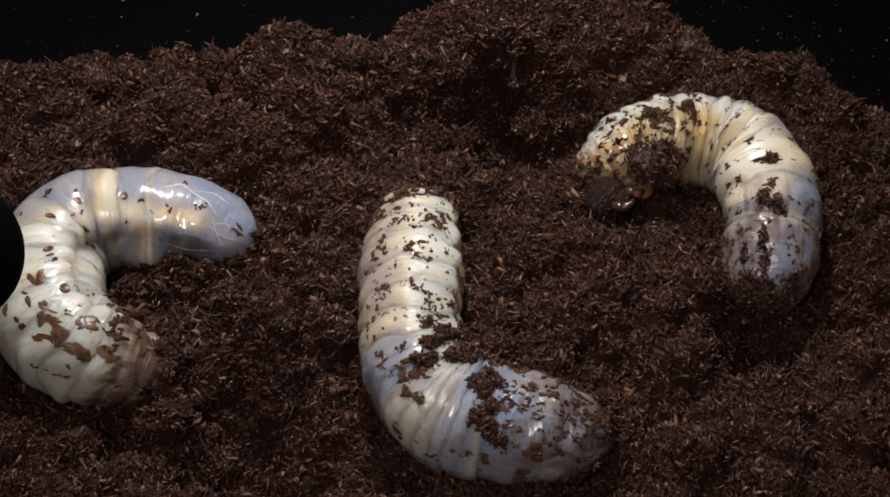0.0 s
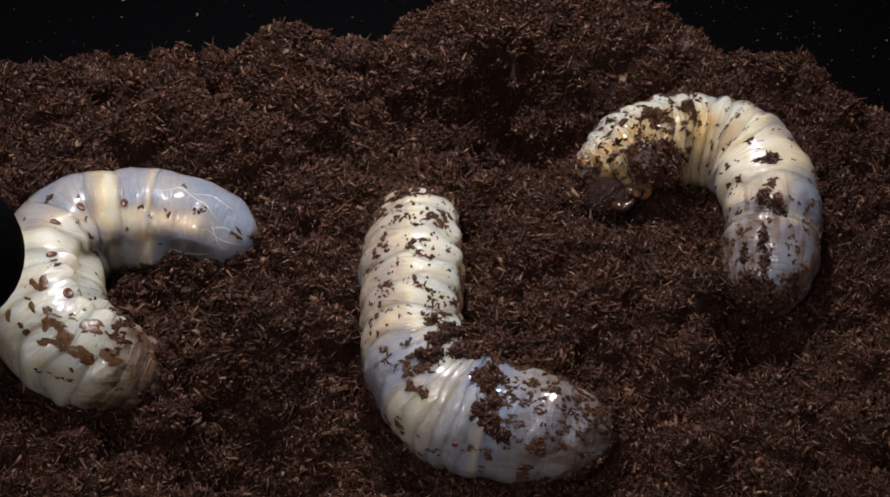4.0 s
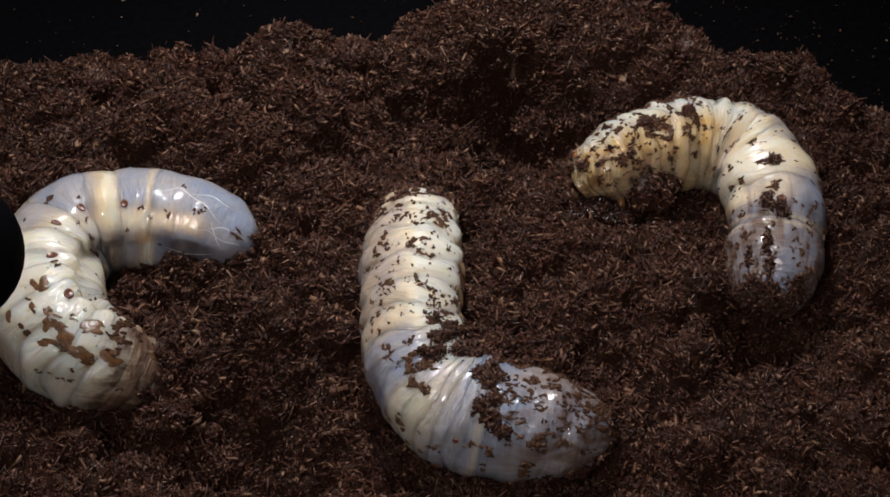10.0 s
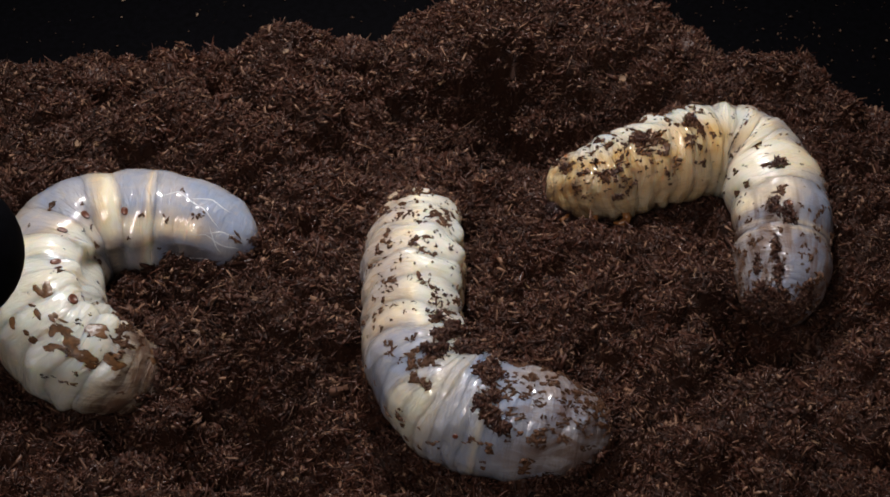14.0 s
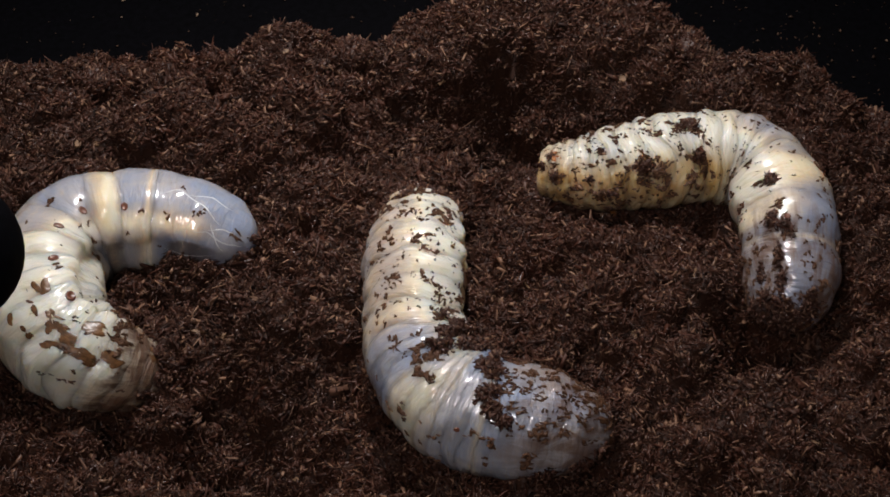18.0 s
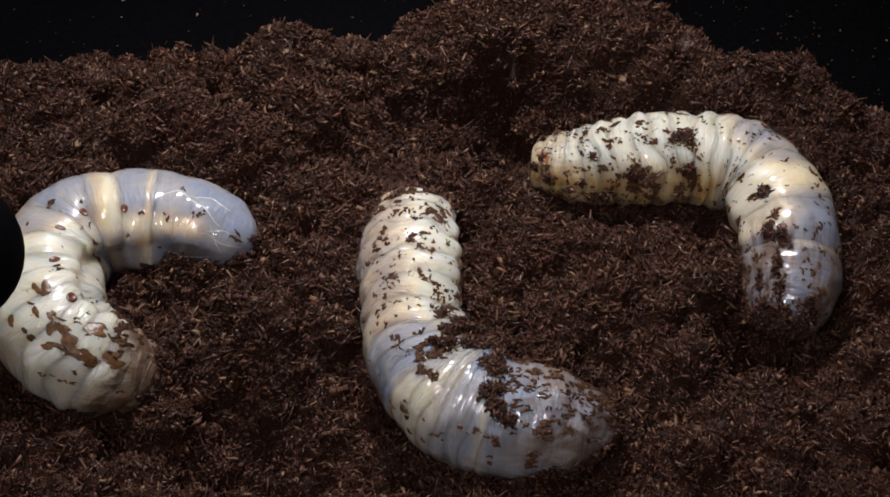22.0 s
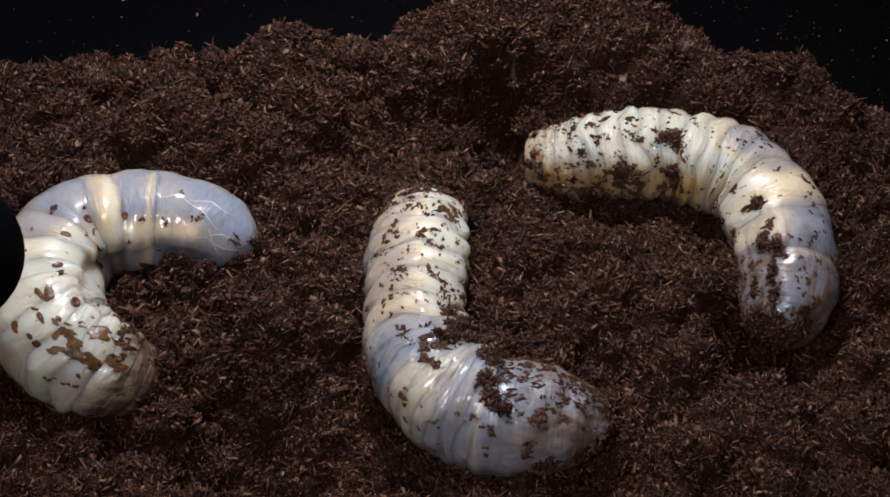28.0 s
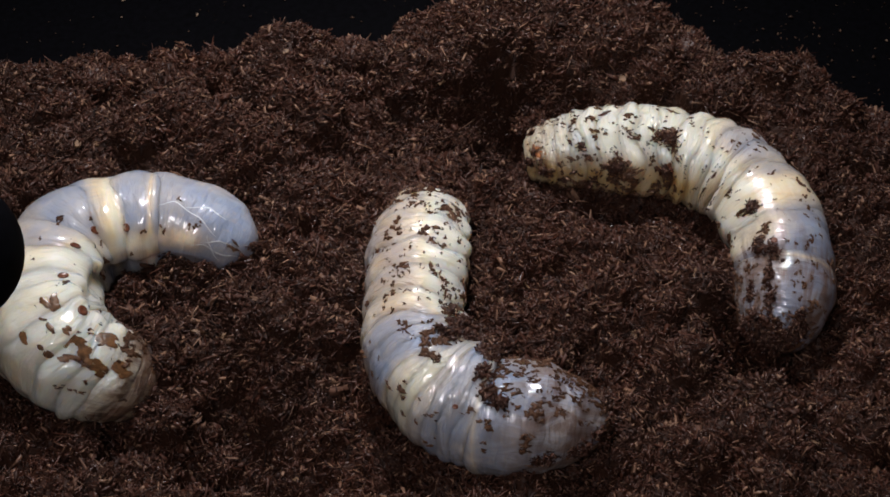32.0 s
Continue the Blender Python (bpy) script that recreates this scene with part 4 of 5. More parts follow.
def place_marks(body, rows, seed, material=None, thick=0.22, name="dirt_crumb"):
    """Crumbs at known places: v, phi, length and width in millimetres, turn."""
    r = np.random.default_rng(seed)
    for v, phi, length, width, turn in rows:
        pieces = 1 + int(min(length * width / (1.1 if name != "dirt_stain" else 3.0), 7))
        if name == "dirt_stain":
            width, length = 1.45 * width, 0.8 * length
        for _ in range(pieces):
            share = 1.0 if pieces == 1 else 1.25 / math.sqrt(pieces)
            du, dw = (0, 0) if pieces == 1 else (r.normal(0, 0.3) * length, r.normal(0, 0.3) * width)
            along, across = du * math.cos(turn) - dw * math.sin(turn), du * math.sin(turn) + dw * math.cos(turn)
            size = 1.25 * share * r.uniform(0.7, 1.2)
            add_flake(body, v + along / 7.5, phi + across / 9.5, length * size * 0.001, width * size * 0.001, turn + r.normal(0, 0.5), thick * 0.001 * min(length, width) * size, r, material, name)


def place_spiracles(body, rows):
    for v, phi, size in rows:
        k = body.segment_at(v)
        part("spiracle", body.spiracle_mesh(k, v, phi, size * 0.001), body.parts[k], "brown oval breathing hole")


def add_clump(body, v, phi, length, width, turn, height, n, r):
    """A patch of loose soil stuck on the skin: many small crumbs and fibres, piled thickest in the middle."""
    k = body.segment_at(v)
    a, d = r.uniform(0, 2 * np.pi, n), np.sqrt(r.uniform(0, 1, n)) * np.exp(r.normal(0, 0.18, n))
    u, w = np.cos(a) * d * length / 2, np.sin(a) * d * width / 2
    u, w = u * math.cos(turn) - w * math.sin(turn), u * math.sin(turn) + w * math.cos(turn)
    lift = height * r.uniform(0, 1, n) * np.clip(1.1 - d ** 2, 0.08, None)
    places, _ = body.surface(v + u / 0.0075, phi + w / 0.0095, tuck=k)
    _, out = body.surface(v + u / 0.0075, phi + w / 0.0095, tuck=k)
    places = places + out * lift[:, None]
    l = 0.00085 * np.exp(np.minimum(r.normal(0, 0.5, n), 0.8))
    thin = r.uniform(0.2, 0.7, n)
    bits = np.array([(-1, -0.7, -0.5), (-1, 0.8, -0.4), (-1, 0.1, 0.8), (1, -0.6, -0.5), (1, 0.6, -0.6), (1, 0.2, 0.5)], float)[None] + r.normal(0, 0.25, (n, 6, 3))
    bits = bits * np.stack([l, l * thin, l * thin * 0.45], -1)[:, None] * 0.5
    bits = np.einsum("nij,nkj->nki", turns(n, 0.6, r), bits) + places[:, None]
    tr = (PRISM[None] + 6 * np.arange(n)[:, None, None]).reshape(-1, 3)
    part("soil_clump", fast_mesh("soil_clump", body.local(k, bits.reshape(-1, 3)), tr, CRUMBS), body.parts[k], "clump of dark soil stuck on the skin")


def place_clumps(body, rows, seed, height, density=26):
    r = np.random.default_rng(seed)
    for v, phi, length, width, turn in rows:
        add_clump(body, v, phi, length * 0.0011, width * 0.0011, turn, height, int(10 + density * length * width), r)


place_marks(left, LEFT_STAINS, 41, STAIN, 0.03, "dirt_stain")
place_marks(left, LEFT_CRUMBS, 42)
place_marks(left, LEFT_SPECKS, 43)
place_spiracles(left, LEFT_SPIRACLES)
place_marks(middle, MID_CRUMBS, 44)
place_marks(middle, MID_CRUMBS_TWO, 45)
place_clumps(middle, MID_CLODS, 46, 0.0011)
place_spiracles(middle, MID_SPIRACLES)
place_marks(right, RIGHT_CRUMBS, 47)
place_marks(right, RIGHT_CRUMBS_TWO, 48)
place_marks(right, RIGHT_BELLY, 49)
place_clumps(right, RIGHT_FILM, 71, 0.0004, 9)
place_clumps(right, [(9.3, 1.3, 2.5, 1.5, 1.0), (10.3, 1.2, 2, 1.2, 0.2)], 74, 0.0005, 9)
place_clumps(right, [(0.2, 0.2, 7, 7, 0), (0.6, 0.4, 6, 5, 0), (0.8, -0.4, 5, 4, 0.2), (0.25, 0.6, 6, 5, 0.2), (0.3, -0.2, 6, 5, 0.4), (0.5, 1.2, 6, 5, 0), (0.9, 0.7, 4, 3, 0.5), (1.4, 0.4, 4, 1.6, 0.1), (2.0, 0.5, 4, 1.5, 0.2), (2.6, 0.4, 3.5, 2.5, 0.3), (2.85, 0.7, 3, 2, 0), (1.6, 0.9, 4, 1.2, 0), (1.2, -0.3, 3, 1.2, 0.2)], 58, 0.0006, 16)
place_clumps(middle, [(0.25, 0.6, 5, 5, 0.2), (0.3, -0.4, 5, 5, 0.4), (0.35, 1.4, 5, 5, 0.4), (0.9, 1.1, 3, 3, 0), (0.7, 0.1, 3, 2, 0.5), (1.3, 1.5, 4, 3, 0.3), (2.2, 1.6, 4, 2, 0.3)], 59, 0.0009, 11)
place_clumps(middle, [(10.2, 0.4, 2.5, 1.6, 1.2), (10.5, -0.4, 3, 2, 1.3), (10.8, 0.9, 3, 2, 1.5), (11.2, 0.1, 4, 3, 0.5), (11.5, 0.6, 4, 3, 1.4), (11.0, 0.3, 4, 2.5, 1.4), (11.3, -0.6, 4, 2.5, 1.5), (10.9, -1.0, 3, 2, 1), (10.6, 0.3, 3, 1.6, 1.4), (10.9, -0.5, 2.5, 1.6, 1.5), (11.2, 0.8, 3, 2, 1.2), (11.4, -0.1, 3, 2, 1.6), (11.6, -0.9, 3, 2, 1.4), (10.3, -0.9, 2, 1.2, 1.2), (9.9, 0.9, 2, 1.2, 1.7)], 66, 0.0006, 13)
place_clumps(left, [(0.2, 0.7, 4, 4, 0), (0.3, 0.0, 3, 3, 0.4), (0.4, 1.3, 4, 3, 0.4), (10.1, 0.75, 1.8, 1.4, 0), (10.0, 1.0, 2.0, 1.2, 0.5), (11.5, 0.8, 4, 4, 0), (11.3, 0.3, 4, 3, 0.6), (11.5, -0.4, 4, 3, 0.2), (11.2, -0.9, 3, 2, 0.2), (11.9, 0.4, 6, 5, 0), (11.9, -0.4, 6, 5, 0.3), (11.8, -1.0, 4, 4, 0.3), (11.7, 1.2, 4, 4, 0.7)], 60, 0.0006, 12)
place_clumps(right, [(11.3, 0.3, 2.5, 1.5, 1.0), (11.6, -0.5, 2.5, 1.5, 0.5), (11.8, 0.6, 2, 1.5, 0.2), (11.0, -0.9, 2, 1.2, 0.8)], 75, 0.0004, 12)
place_clumps(right, RIGHT_CLUMPS, 64, 0.0006, 22)
place_spiracles(right, RIGHT_SPIRACLES)
place_marks(right, [(11.05, 0.4, 2.2, 1.6, 0.4), (11.35, 0.2, 1.5, 1.1, 1.0)], 78, PLATE, 0.08, "neck_plate")
scatter_dirt(left, 45, lambda r: (r.uniform(5.5, 11.5), r.uniform(-0.9, 1.3)), 0.0004, 51)
scatter_dirt(middle, 210, lambda r: (r.uniform(0.2, 3.9), r.normal(-0.05, 0.55)), 0.0009, 52)
scatter_dirt(middle, 240, lambda r: (r.uniform(6.5, 11.6), r.uniform(-1.3, 1.3)), 0.00045, 53)
scatter_dirt(middle, 45, lambda r: (r.uniform(9.6, 11.6), r.uniform(-1.2, 1.2)), 0.0011, 76)
scatter_dirt(middle, 30, lambda r: (r.uniform(6.8, 9.6), r.uniform(-1.2, 1.0)), 0.001, 77)
scatter_dirt(middle, 40, lambda r: (r.uniform(4.5, 7.5), r.normal(-0.9, 0.35)), 0.0009, 54)
scatter_dirt(right, 190, lambda r: (3.0 * r.uniform(0.02, 1) ** 1.3, r.uniform(-1.0, 1.9)), 0.0008, 55)
scatter_dirt(right, 330, lambda r: (r.uniform(5.0, 11.9), r.uniform(-1.4, 1.8)), 0.00052, 56)
scatter_dirt(right, 45, lambda r: (r.uniform(6.8, 11.4), r.uniform(0.5, 1.6)), 0.0011, 79)
scatter_dirt(right, 60, lambda r: (r.uniform(3.0, 5.6), r.uniform(-1.0, 1.4)), 0.00045, 57)


place_clumps(middle, [(3.8, -1.1, 5, 5, 0), (4.3, -1.1, 6, 5, 0.4), (4.8, -1.1, 6, 5, 0), (5.4, -1.1, 5, 5, 0), (6.0, -1.25, 5, 4, 0.2), (6.5, -1.1, 4, 3, 0.5), (3.3, -1.1, 4, 3, 0.3), (5.0, -0.6, 3, 2, 0.8), (5.9, -0.25, 4, 2.5, 0.4), (5.6, 0.1, 2.5, 1.6, 1.0), (6.2, -0.55, 4, 3, 0.2), (6.6, -0.3, 2, 1.4, 0.6), (4.7, -0.75, 4, 3, 0.3), (5.1, -0.85, 4.5, 3, 0)], 67, 0.0011, 22)
scatter_dirt(middle, 70, lambda r: (r.uniform(0.4, 11.5), r.choice((-1, 1)) * r.uniform(1.2, 2.0)), 0.0008, 68)
scatter_dirt(right, 70, lambda r: (r.uniform(0.4, 11.5), r.choice((-1, 1)) * r.uniform(1.3, 2.2)), 0.0008, 69)
scatter_dirt(left, 40, lambda r: (r.uniform(0.3, 11.5), r.choice((-1, 1)) * r.uniform(1.4, 2.1)), 0.0007, 70)

# -- fine air tubes that shine through the tail of the clean grub
for way in ([(2.9, -0.25), (2.4, -0.35), (1.8, -0.2), (1.3, 0.05)], [(1.9, 0.4), (1.5, 0.35), (1.0, 0.5), (0.7, 0.45)], [(1.5, 0.1), (1.35, 0.4), (1.1, 0.7)],
            [(2.7, 0.95), (2.0, 1.0), (1.3, 0.9)], [(2.2, -0.3), (1.7, -0.5), (1.2, -0.45)], [(1.6, 0.3), (1.2, 0.15), (0.9, 0.1)]):
    part("air_tube", left.thread_mesh(0, way, 0.00011, VEIN, "air_tube"), left.parts[0], "fine white branching air tube")


def ball(centre, radii, rough, seed, segments=28):
    """A lumpy ellipsoid as vertices and faces."""
    r = np.random.default_rng(seed)
    rings = segments // 2
    th, ph = np.linspace(0.02, np.pi - 0.02, rings), np.linspace(0, 2 * np.pi, segments, endpoint=False)
    t, p = np.meshgrid(th, ph, indexing="ij")
    d = np.stack([np.sin(t) * np.cos(p), np.sin(t) * np.sin(p), np.cos(t)], -1)
    lump = 1 + rough * sum(np.sin(d @ r.normal(0, 2.2 + q, 3) + r.uniform(0, 6)) / (1 + 0.5 * q) for q in range(6))
    verts = (d * lump[..., None] * np.array(radii)).reshape(-1, 3) + np.array(centre)
    faces = [(i * segments + j, (i + 1) * segments + j, (i + 1) * segments + (j + 1) % segments, i * segments + (j + 1) % segments) for i in range(rings - 1) for j in range(segments)]
    faces += [tuple(range(segments)), tuple(range((rings - 1) * segments, rings * segments))[::-1]]
    return verts, faces


def limb(points, radii, material, name, sides=10):
    """A jointed, tapering limb through points."""
    pts = np.array(points, float)
    s = np.linspace(0, len(pts) - 1, 5 * len(pts))
    c = np.stack([np.interp(s, np.arange(len(pts)), pts[:, q]) for q in range(3)], -1)
    rad = np.interp(s, np.arange(len(pts)), radii) * (1 - 0.14 * np.abs(np.cos(np.pi * s)) ** 8)
    t = np.gradient(c, axis=0)
    t /= np.linalg.norm(t, axis=1, keepdims=True)
    a = np.cross(t, (0.31, 0.2, 0.93))
    a /= np.linalg.norm(a, axis=1, keepdims=True)
    b = np.cross(t, a)
    ang = np.linspace(0, 2 * np.pi, sides, endpoint=False)
    verts = (c[:, None] + rad[:, None, None] * (np.cos(ang)[None, :, None] * a[:, None] + np.sin(ang)[None, :, None] * b[:, None])).reshape(-1, 3)
    n = len(s)
    faces = [(i * sides + j, i * sides + (j + 1) % sides, (i + 1) * sides + (j + 1) % sides, (i + 1) * sides + j) for i in range(n - 1) for j in range(sides)]
    faces += [tuple(range(sides))[::-1], tuple(range((n - 1) * sides, n * sides))]
    return mesh_of(name, verts, faces, material, True)


def build_head(body, grub, size, label):
    """A round horny head with a front plate and two dark jaws, carried by the foremost ring."""
    last = len(body.parts) - 1
    span = np.linalg.norm(np.array(body.seat(body.rows, last).translation) - body.spline(body.rows, 12.0)[:3])
    neck, at = Matrix.Translation((span - 0.25 * size, 0, -0.95 * size)), np.zeros(3)
    head = part("head", mesh_of("head", *ball(at, (0.85 * size, size, 0.85 * size), 0.012, 5), HORN, True), grub, label)
    head.matrix_basis = body.parts[last].matrix_basis @ neck
    body.extras.append((head, last, neck))
    part("face_plate", mesh_of("face_plate", *ball(at + size * np.array((0.55, 0, -0.55)), (0.4 * size, 0.5 * size, 0.3 * size), 0.02, 6, 18), HORN, True), head)
    for side in (-1, 1):
        jaw = [at + size * np.array(q) for q in ((0.5, 0.45 * side, -0.6), (0.8, 0.5 * side, -0.85), (0.95, 0.28 * side, -1.1), (0.9, 0.06 * side, -1.22))]
        part("jaw", limb(jaw, [0.24 * size, 0.22 * size, 0.15 * size, 0.03 * size], HORN_DARK, "jaw"), head, "dark brown horny jaw")
    r = np.random.default_rng(95)
    n = 260
    way = r.normal(0, 1, (n, 3))
    way[:, 0] = np.abs(way[:, 0]) * r.choice([1, 1, -1], n)
    way = way / np.linalg.norm(way, axis=1)[:, None]
    shape = np.array([(-1, -0.7, -0.5), (-1, 0.8, -0.4), (-1, 0.1, 0.8), (1, -0.6, -0.5), (1, 0.6, -0.6), (1, 0.2, 0.5)])
    bits = (shape[None] + r.normal(0, 0.22, (n, 6, 3))) * np.stack([r.uniform(0.04, 0.16, n), r.uniform(0.03, 0.08, n), r.uniform(0.02, 0.06, n)], -1)[:, None] * size
    bits = np.einsum("nij,nkj->nki", turns(n, 0.8, r), bits) + (np.array(at) + size * way * (0.86, 1.0, 0.86))[:, None]
    tr = (PRISM[None] + 6 * np.arange(n)[:, None, None]).reshape(-1, 3)
    part("soil_crust", fast_mesh("soil_crust", bits.reshape(-1, 3), tr, CRUMBS), head, "dark soil flecks stuck to the head")
    return head


def build_legs(body, stations, size):
    """Three pairs of short jointed legs under the front rings."""
    for v in stations:
        for side in (-1, 1):
            k = body.segment_at(v)
            p, out = body.surface(v, math.pi + 0.5 * side, tuck=k)
            t = body.frames(body.rows, v)[2]
            way = [p - 0.2 * size * out, p + 0.3 * size * out + 0.1 * size * t, p + 0.38 * size * out + 0.5 * size * t, p + 0.2 * size * out + 0.85 * size * t]
            part("leg", limb(body.local(k, np.array(way)), [0.24 * size, 0.22 * size, 0.17 * size, 0.05 * size], LEG, "leg"), body.parts[k], "amber jointed leg")


build_head(right, right_grub, 0.0054, "dark reddish brown horny head, wet and shiny")
build_legs(right, (9.3, 10.2, 11.1), 0.004)
build_head(left, left_grub, 0.0030, "reddish brown horny head sunk in soil")


# ---- loose things on the soil ----
CHIPS_BACK = [(-0.0815, 0.0251, 1.7, 3.4, 0), (-0.0774, 0.0249, 1.6, 1.7, 0), (-0.0461, 0.0192, 1.8, 3.1, 30), (-0.0437, 0.0164, 3.7, 1.2, 40), (-0.0495, -0.0220, 3.9, 1.7, 0), (-0.0453, -0.0222, 3.4, 2.0, -10), (0.0504, -0.0127, 1.2, 3.8, -20), (0.0783, -0.0323, 2.4, 0.8, -50), (0.0570, -0.0401, 0.9, 3.0, 0), (-0.0012, 0.0519, 2.9, 2.3, 0), (0.0189, 0.0555, 1.3, 3.7, 0), (0.0210, 0.0440, 1.6, 2.3, 0), (0.0415, 0.0479, 2.6, 3.0, 0), (0.0116, -0.0142, 1.8, 2.9, 0), (-0.0573, -0.0108, 3.5, 0.9, -20), (0.0376, -0.0244, 1.6, 2.5, 0), (-0.0399, -0.0375, 1.7, 1.6, 0)]
CHIPS_FRONT = [(-0.0628, -0.0481, 3.1, 0.8, 20), (-0.0293, -0.0475, 1.5, 1.1, 0), (-0.0149, -0.0523, 1.7, 1.3, 0), (0.0343, -0.0593, 1.0, 2.5, 0), (0.0687, -0.0487, 1.9, 1.0, -30), (-0.0938, 0.0300, 2.5, 1.3, -60), (-0.0126, 0.0584, 2.7, 1.0, 0), (-0.0368, 0.0489, 2.4, 2.0, 0), (-0.0631, 0.0535, 1.3, 1.0, 0), (0.0515, -0.0296, 1.5, 1.1, 0), (0.0282, -0.0156, 0.7, 2.9, 10), (0.0170, -0.0097, 3.5, 0.7, -60), (0.0244, -0.0213, 1.4, 0.8, 0), (0.0390, -0.0323, 0.9, 1.9, 0), (0.0780, 0.0282, 2.0, 0.9, -30), (0.0651, 0.0383, 2.3, 1.0, 40), (-0.0728, -0.0323, 1.3, 0.8, 0)]

def build_chips():
    r = np.random.default_rng(61)
    for x, y, length, width, turn in CHIPS_BACK + CHIPS_FRONT:
        n = 8
        a = np.linspace(0, 2 * np.pi, n, endpoint=False) + r.uniform(-0.25, 0.25, n)
        rag = r.uniform(0.5, 1.25, n)
        u, w = np.cos(a) * rag * length * 0.00042, np.sin(a) * rag * width * 0.00036
        bend = r.uniform(-0.15, 0.15) * u + r.normal(0, 0.00006, n)
        thick = 0.00016 + 0.0001 * r.uniform(0, 1)
        low = np.stack([u, w, bend - thick], -1)
        top = np.stack([0.93 * u, 0.93 * w, bend + thick * r.uniform(0.5, 1.5, n)], -1)
        faces = [(q, (q + 1) % n, n + (q + 1) % n, n + q) for q in range(n)] + [tuple(range(n))[::-1], tuple(range(n, 2 * n))]
        chip = new("wood_chip", mesh_of("wood_chip", np.vstack([low, top]), faces, CHIP))
        z = float(np.mean(heap_height(x + u, y + w)))
        chip.matrix_basis = pose(x, y, z + 0.0004, r.uniform(-12, 12) + 14, r.uniform(-12, 12), turn)
        tagged(chip, "pale tan splinter of rotten wood lying on soil", "wood chip", "wood chips on the soil")


def build_clods():
    """Larger lumps along the back rim of the heap, roughened with crumbs."""
    r = np.random.default_rng(62)
    for x, y, z, size in ((-0.0425, 0.0545, 0.0085, 0.0055), (0.083, 0.046, 0.0065, 0.0068), (0.068, 0.05, 0.006, 0.0042), (0.0885, 0.043, 0.004, 0.004), (-0.0815, 0.0465, 0.007, 0.0035),
                          (0.058, 0.056, 0.0085, 0.005), (0.099, 0.036, 0.002, 0.0055), (-0.022, 0.055, 0.008, 0.0045), (0.107, 0.03, -0.002, 0.006)):
        verts, faces = ball((0, 0, 0), (size, size * 0.9, size * 0.75), 0.07, int(r.integers(1, 999)), 40)
        tris = np.array([t for f in faces[:-2] for t in ((f[0], f[1], f[2]), (f[0], f[2], f[3]))])
        verts = verts + r.normal(0, 0.035 * size, verts.shape)
        n = 1500
        d = r.normal(0, 1, (n, 3))
        d /= np.linalg.norm(d, axis=1, keepdims=True)
        l = 0.0012 * np.exp(np.minimum(r.normal(0, 0.45, n), 0.8))
        bits = np.array([(-1, -0.7, -0.5), (-1, 0.8, -0.4), (-1, 0.1, 0.8), (1, -0.6, -0.5), (1, 0.6, -0.6), (1, 0.2, 0.5)], float)[None] + r.normal(0, 0.2, (n, 6, 3))
        bits = bits * np.stack([l, l * 0.28, l * 0.22], -1)[:, None] * 0.5
        bits = np.einsum("nij,nkj->nki", turns(n, 0.8, r), bits) + (d * np.array((size, size * 0.9, size * 0.75)))[:, None]
        tr = (PRISM[None] + 6 * np.arange(n)[:, None, None]).reshape(-1, 3) + len(verts)
        clod = new("soil_clod", fast_mesh("soil_clod", np.vstack([verts, bits.reshape(-1, 3)]), np.vstack([tris, tr]), CRUMBS))
        clod.matrix_basis = pose(x, y, z - 0.35 * size, 0, 0, r.uniform(0, 360))
        tagged(clod, "rough dark brown clod of fibrous soil", "soil clod", "clods on the heap")


def build_loose_lump(seed, n, radii, label, material):
    """Loose soil that lies on the curled grub and slides off as it uncurls."""
    r = np.random.default_rng(seed)
    core, faces = ball((0, 0, 0), np.array(radii) * 0.85, 0.16, seed, 36)
    spots = core[r.integers(0, len(core), n)] * r.uniform(0.75, 1.12, (n, 1)) + r.normal(0, 0.0004, (n, 3))
    l = 0.0009 * np.exp(np.minimum(r.normal(0, 0.5, n), 0.8))
    thin = r.uniform(0.2, 0.7, n)
    bits = np.array([(-1, -0.7, -0.5), (-1, 0.8, -0.4), (-1, 0.1, 0.8), (1, -0.6, -0.5), (1, 0.6, -0.6), (1, 0.2, 0.5)], float)[None] + r.normal(0, 0.25, (n, 6, 3))
    bits = bits * np.stack([l, l * thin, l * thin * 0.7], -1)[:, None] * 0.5
    bits = np.einsum("nij,nkj->nki", turns(n, 0.8, r), bits) + spots[:, None]
    inner = np.array([t for f in faces[:-2] for t in ((f[0], f[1], f[2]), (f[0], f[2], f[3]))])
    tr = (PRISM[None] + 6 * np.arange(n)[:, None, None]).reshape(-1, 3) + len(core)
    lump = new("loose_soil_lump", fast_mesh("loose_soil_lump", np.vstack([core, bits.reshape(-1, 3)]), np.vstack([inner, tr]), material))
    return tagged(lump, label, "soil lump")


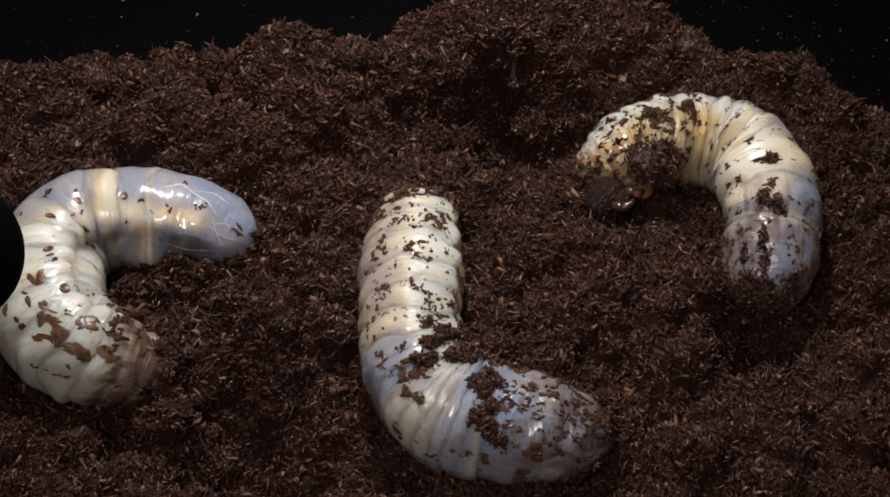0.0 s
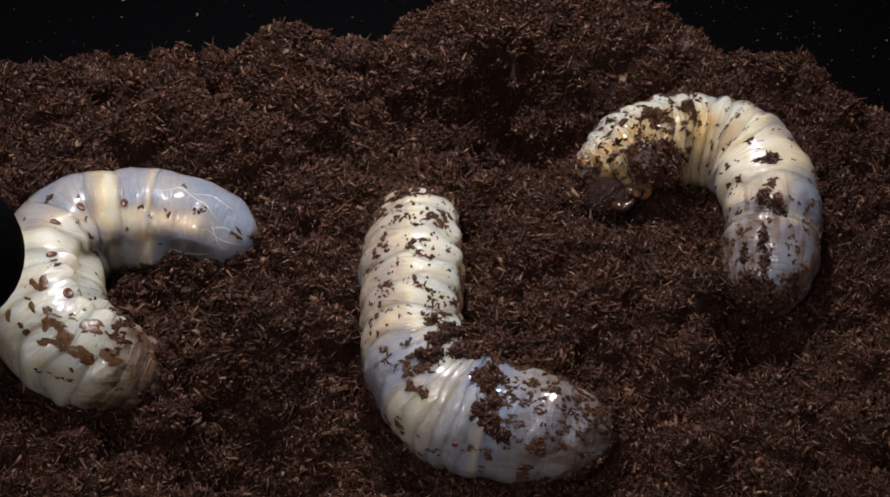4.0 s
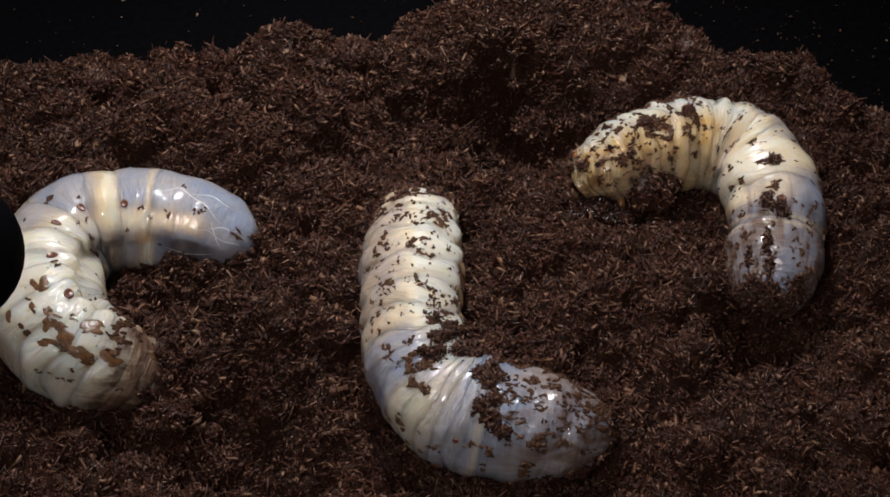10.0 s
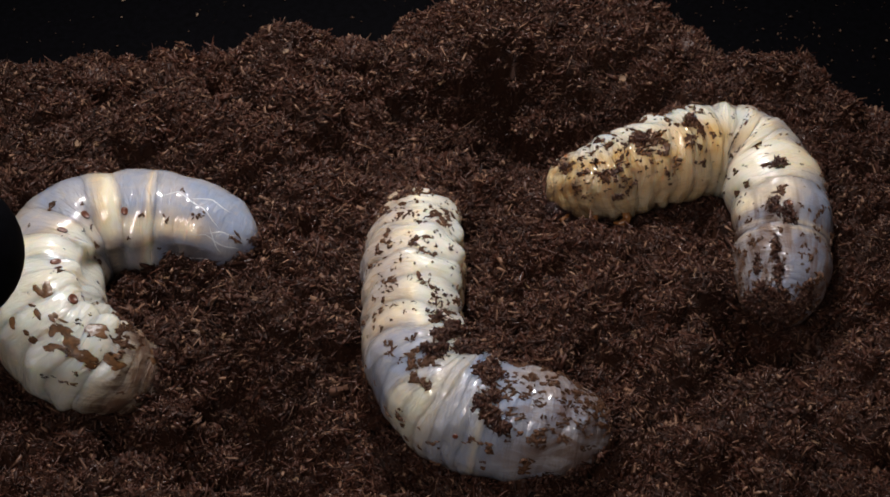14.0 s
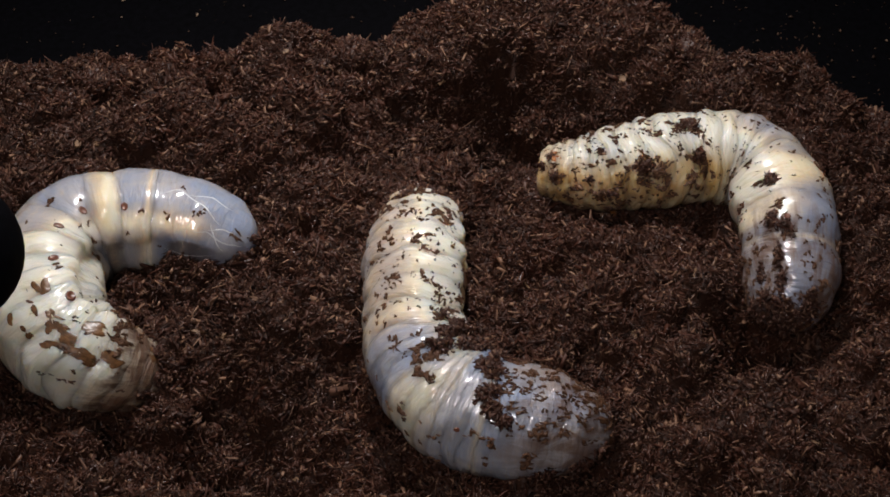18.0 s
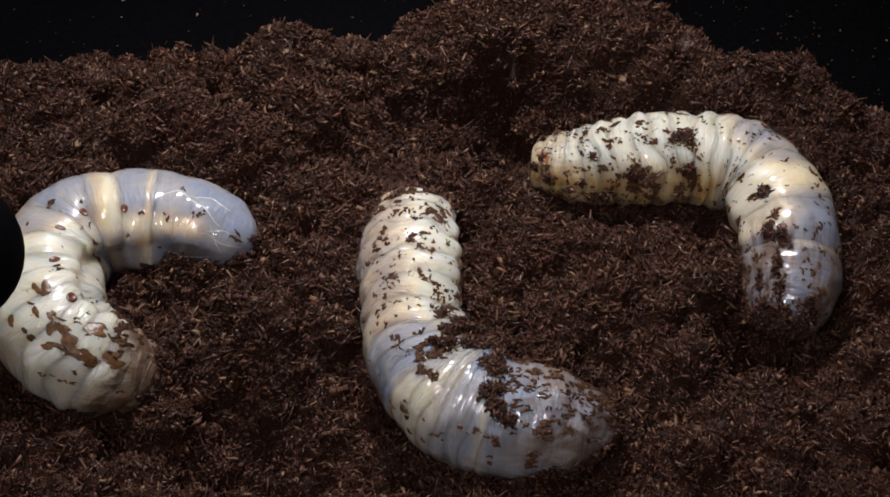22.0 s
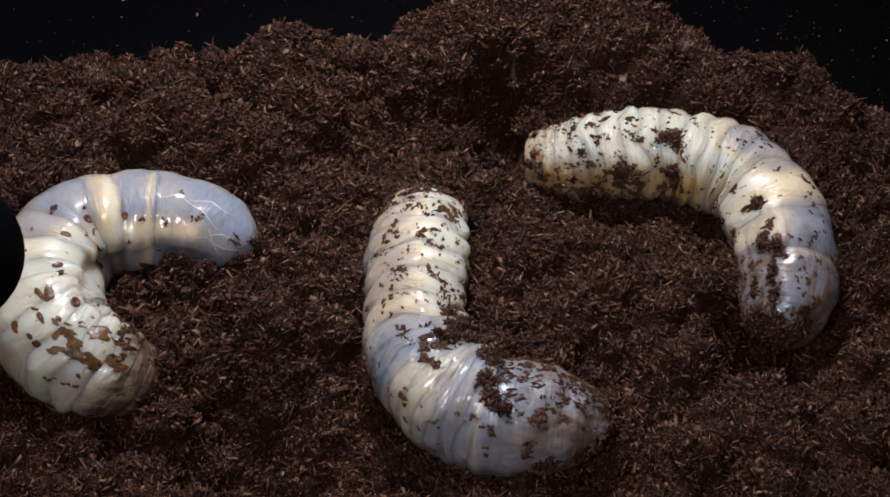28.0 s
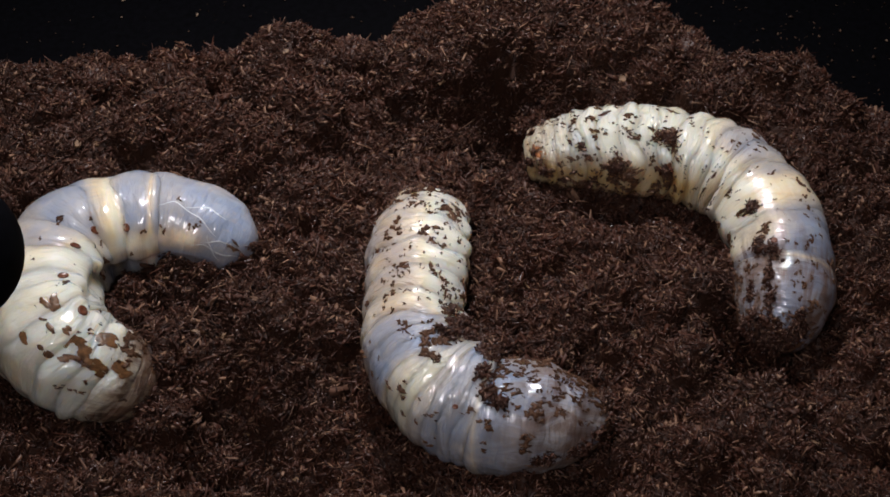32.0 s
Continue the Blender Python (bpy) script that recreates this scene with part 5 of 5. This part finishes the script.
def build_strays():
    """Crumbs spilt on the floor of the tub behind the heap."""
    r = np.random.default_rng(63)
    n = 1500
    x, y = r.uniform(-0.15, 0.16, n), 0.06 + 0.12 * r.uniform(0, 1, n) ** 1.6
    x = np.where(r.uniform(0, 1, n) < 0.3, 0.1 + 0.03 * r.normal(0, 1, n), x)
    l = 0.0006 * np.exp(r.normal(0, 0.6, n))
    v = np.array([(1, 0, 0), (-1, 0, 0), (0, 1, 0), (0, -1, 0), (0, 0, 1), (0, 0, -1)], float)[None] + r.normal(0, 0.2, (n, 6, 3))
    v = v * np.stack([l, l * 0.6, l * 0.4], -1)[:, None] * 0.5
    v = np.einsum("nij,nkj->nki", turns(n, 0.3, r), v) + np.stack([x, y, -0.0439 + 0.25 * l], -1)[:, None]
    tr = OCTA[None] + 6 * np.arange(n)[:, None, None]
    tagged(new("stray_crumbs", fast_mesh("stray_crumbs", v.reshape(-1, 3), tr.reshape(-1, 3), CRUMBS_PALE)), "pale crumbs spilt on black plastic", "soil crumbs", kind="stuff")


def build_rod():
    """The blunt end of a black rod that leans up over the tub's side wall."""
    n, sides = 26, 32
    tip, foot = Vector((-0.0468, -0.0839, 0.1)), Vector((-0.215, -0.045, 0.0385))
    radius = 0.0085
    length = (foot - tip).length + 0.03
    s = np.concatenate([radius * (1 - np.cos(np.linspace(0.03, np.pi / 2, n))), [length]])
    rad = np.concatenate([radius * np.sin(np.linspace(0.03, np.pi / 2, n)), [radius]])
    a = np.linspace(0, 2 * np.pi, sides, endpoint=False)
    verts = np.stack([np.outer(rad, np.cos(a)).ravel(), np.outer(rad, np.sin(a)).ravel(), np.repeat(-s, sides)], -1)
    m = len(s)
    faces = [(i * sides + j, (i + 1) * sides + j, (i + 1) * sides + (j + 1) % sides, i * sides + (j + 1) % sides) for i in range(m - 1) for j in range(sides)]
    faces += [tuple(range(sides)), tuple(range((m - 1) * sides, m * sides))[::-1]]
    rod = new("plastic_rod", mesh_of("plastic_rod", verts, faces, BLACK, True))
    rod.matrix_basis = Matrix.Translation(tip) @ (tip - foot).to_track_quat("Z", "Y").to_matrix().to_4x4()
    tagged(rod, "blunt black plastic rod leaning on the tub's rim", "rod")


# ---- the tub and the room ----
def slab(name, lo, hi, material):
    me = bpy.data.meshes.new(name)
    bm = bmesh.new()
    bmesh.ops.create_cube(bm, size=1)
    for v in bm.verts:
        v.co = [lo[i] + (v.co[i] + 0.5) * (hi[i] - lo[i]) for i in range(3)]
    bmesh.ops.bevel(bm, geom=bm.edges[:], offset=0.0015, segments=2, affect="EDGES")
    bm.to_mesh(me)
    bm.free()
    me.materials.append(material)
    ob = new(name, me)
    return ob


def build_tub():
    tub = new("plastic_tub")
    tub.matrix_basis = pose(0, 0.02, -0.05)
    tagged(tub, "black plastic tub holding the soil, specked with crumbs", "tub")
    for name, lo, hi in (("tub_floor", (-0.22, -0.17, -0.05), (0.22, 0.2, -0.044)), ("tub_wall", (-0.22, 0.2, -0.05), (0.22, 0.206, 0.03)), ("tub_wall", (-0.22, -0.176, -0.05), (0.22, -0.17, -0.01)),
                         ("tub_wall", (-0.226, -0.176, -0.05), (-0.22, 0.206, 0.0306)), ("tub_wall", (0.22, -0.176, -0.05), (0.226, 0.206, 0.01))):
        side = slab(name, lo, hi, BLACK)
        side.parent = tub
        side.matrix_parent_inverse = tub.matrix_basis.inverted()


def build_room():
    for name, lo, hi in (("floor", (-1.2, -1.2, -0.09), (1.2, 1.2, -0.0505)), ("ceiling", (-1.2, -1.2, 1.5), (1.2, 1.2, 1.54)), ("wall_north", (-1.2, 1.2, -0.09), (1.2, 1.24, 1.54)),
                         ("wall_south", (-1.2, -1.24, -0.09), (1.2, -1.2, 1.54)), ("wall_east", (1.2, -1.24, -0.09), (1.24, 1.24, 1.54)), ("wall_west", (-1.24, -1.24, -0.09), (-1.2, 1.24, 1.54))):
        tagged(slab(name, lo, hi, ROOM), "plain dark " + name.split("_")[0], name.split("_")[0], kind="structure")


build_tub()
build_room()
build_soil()
litter("soil_crumbs", 150000, 0.0008, 0.0004, 31, "fine dark brown flaky soil crumbs lying loose", 0.6, 0.0009)
litter("soil_fibres", 85000, 0.0014, 0.00019, 32, "short brown wood fibres strewn through the soil", 0.42, 0.0010)
litter("bark_flakes", 9000, 0.0012, 0.0005, 33, "small reddish brown bark flakes mixed into soil", 0.5, 0.0008)
build_clods()
build_chips()
build_strays()
flank_lump = build_loose_lump(72, 1500, (0.0062, 0.0052, 0.0018), "loose dark soil crumbling off the curled grub's flank", CRUMBS)
head_lump = build_loose_lump(73, 4200, (0.0085, 0.0060, 0.0040), "dark soil heaped round the curled grub's head", WET)
build_rod()
motions()
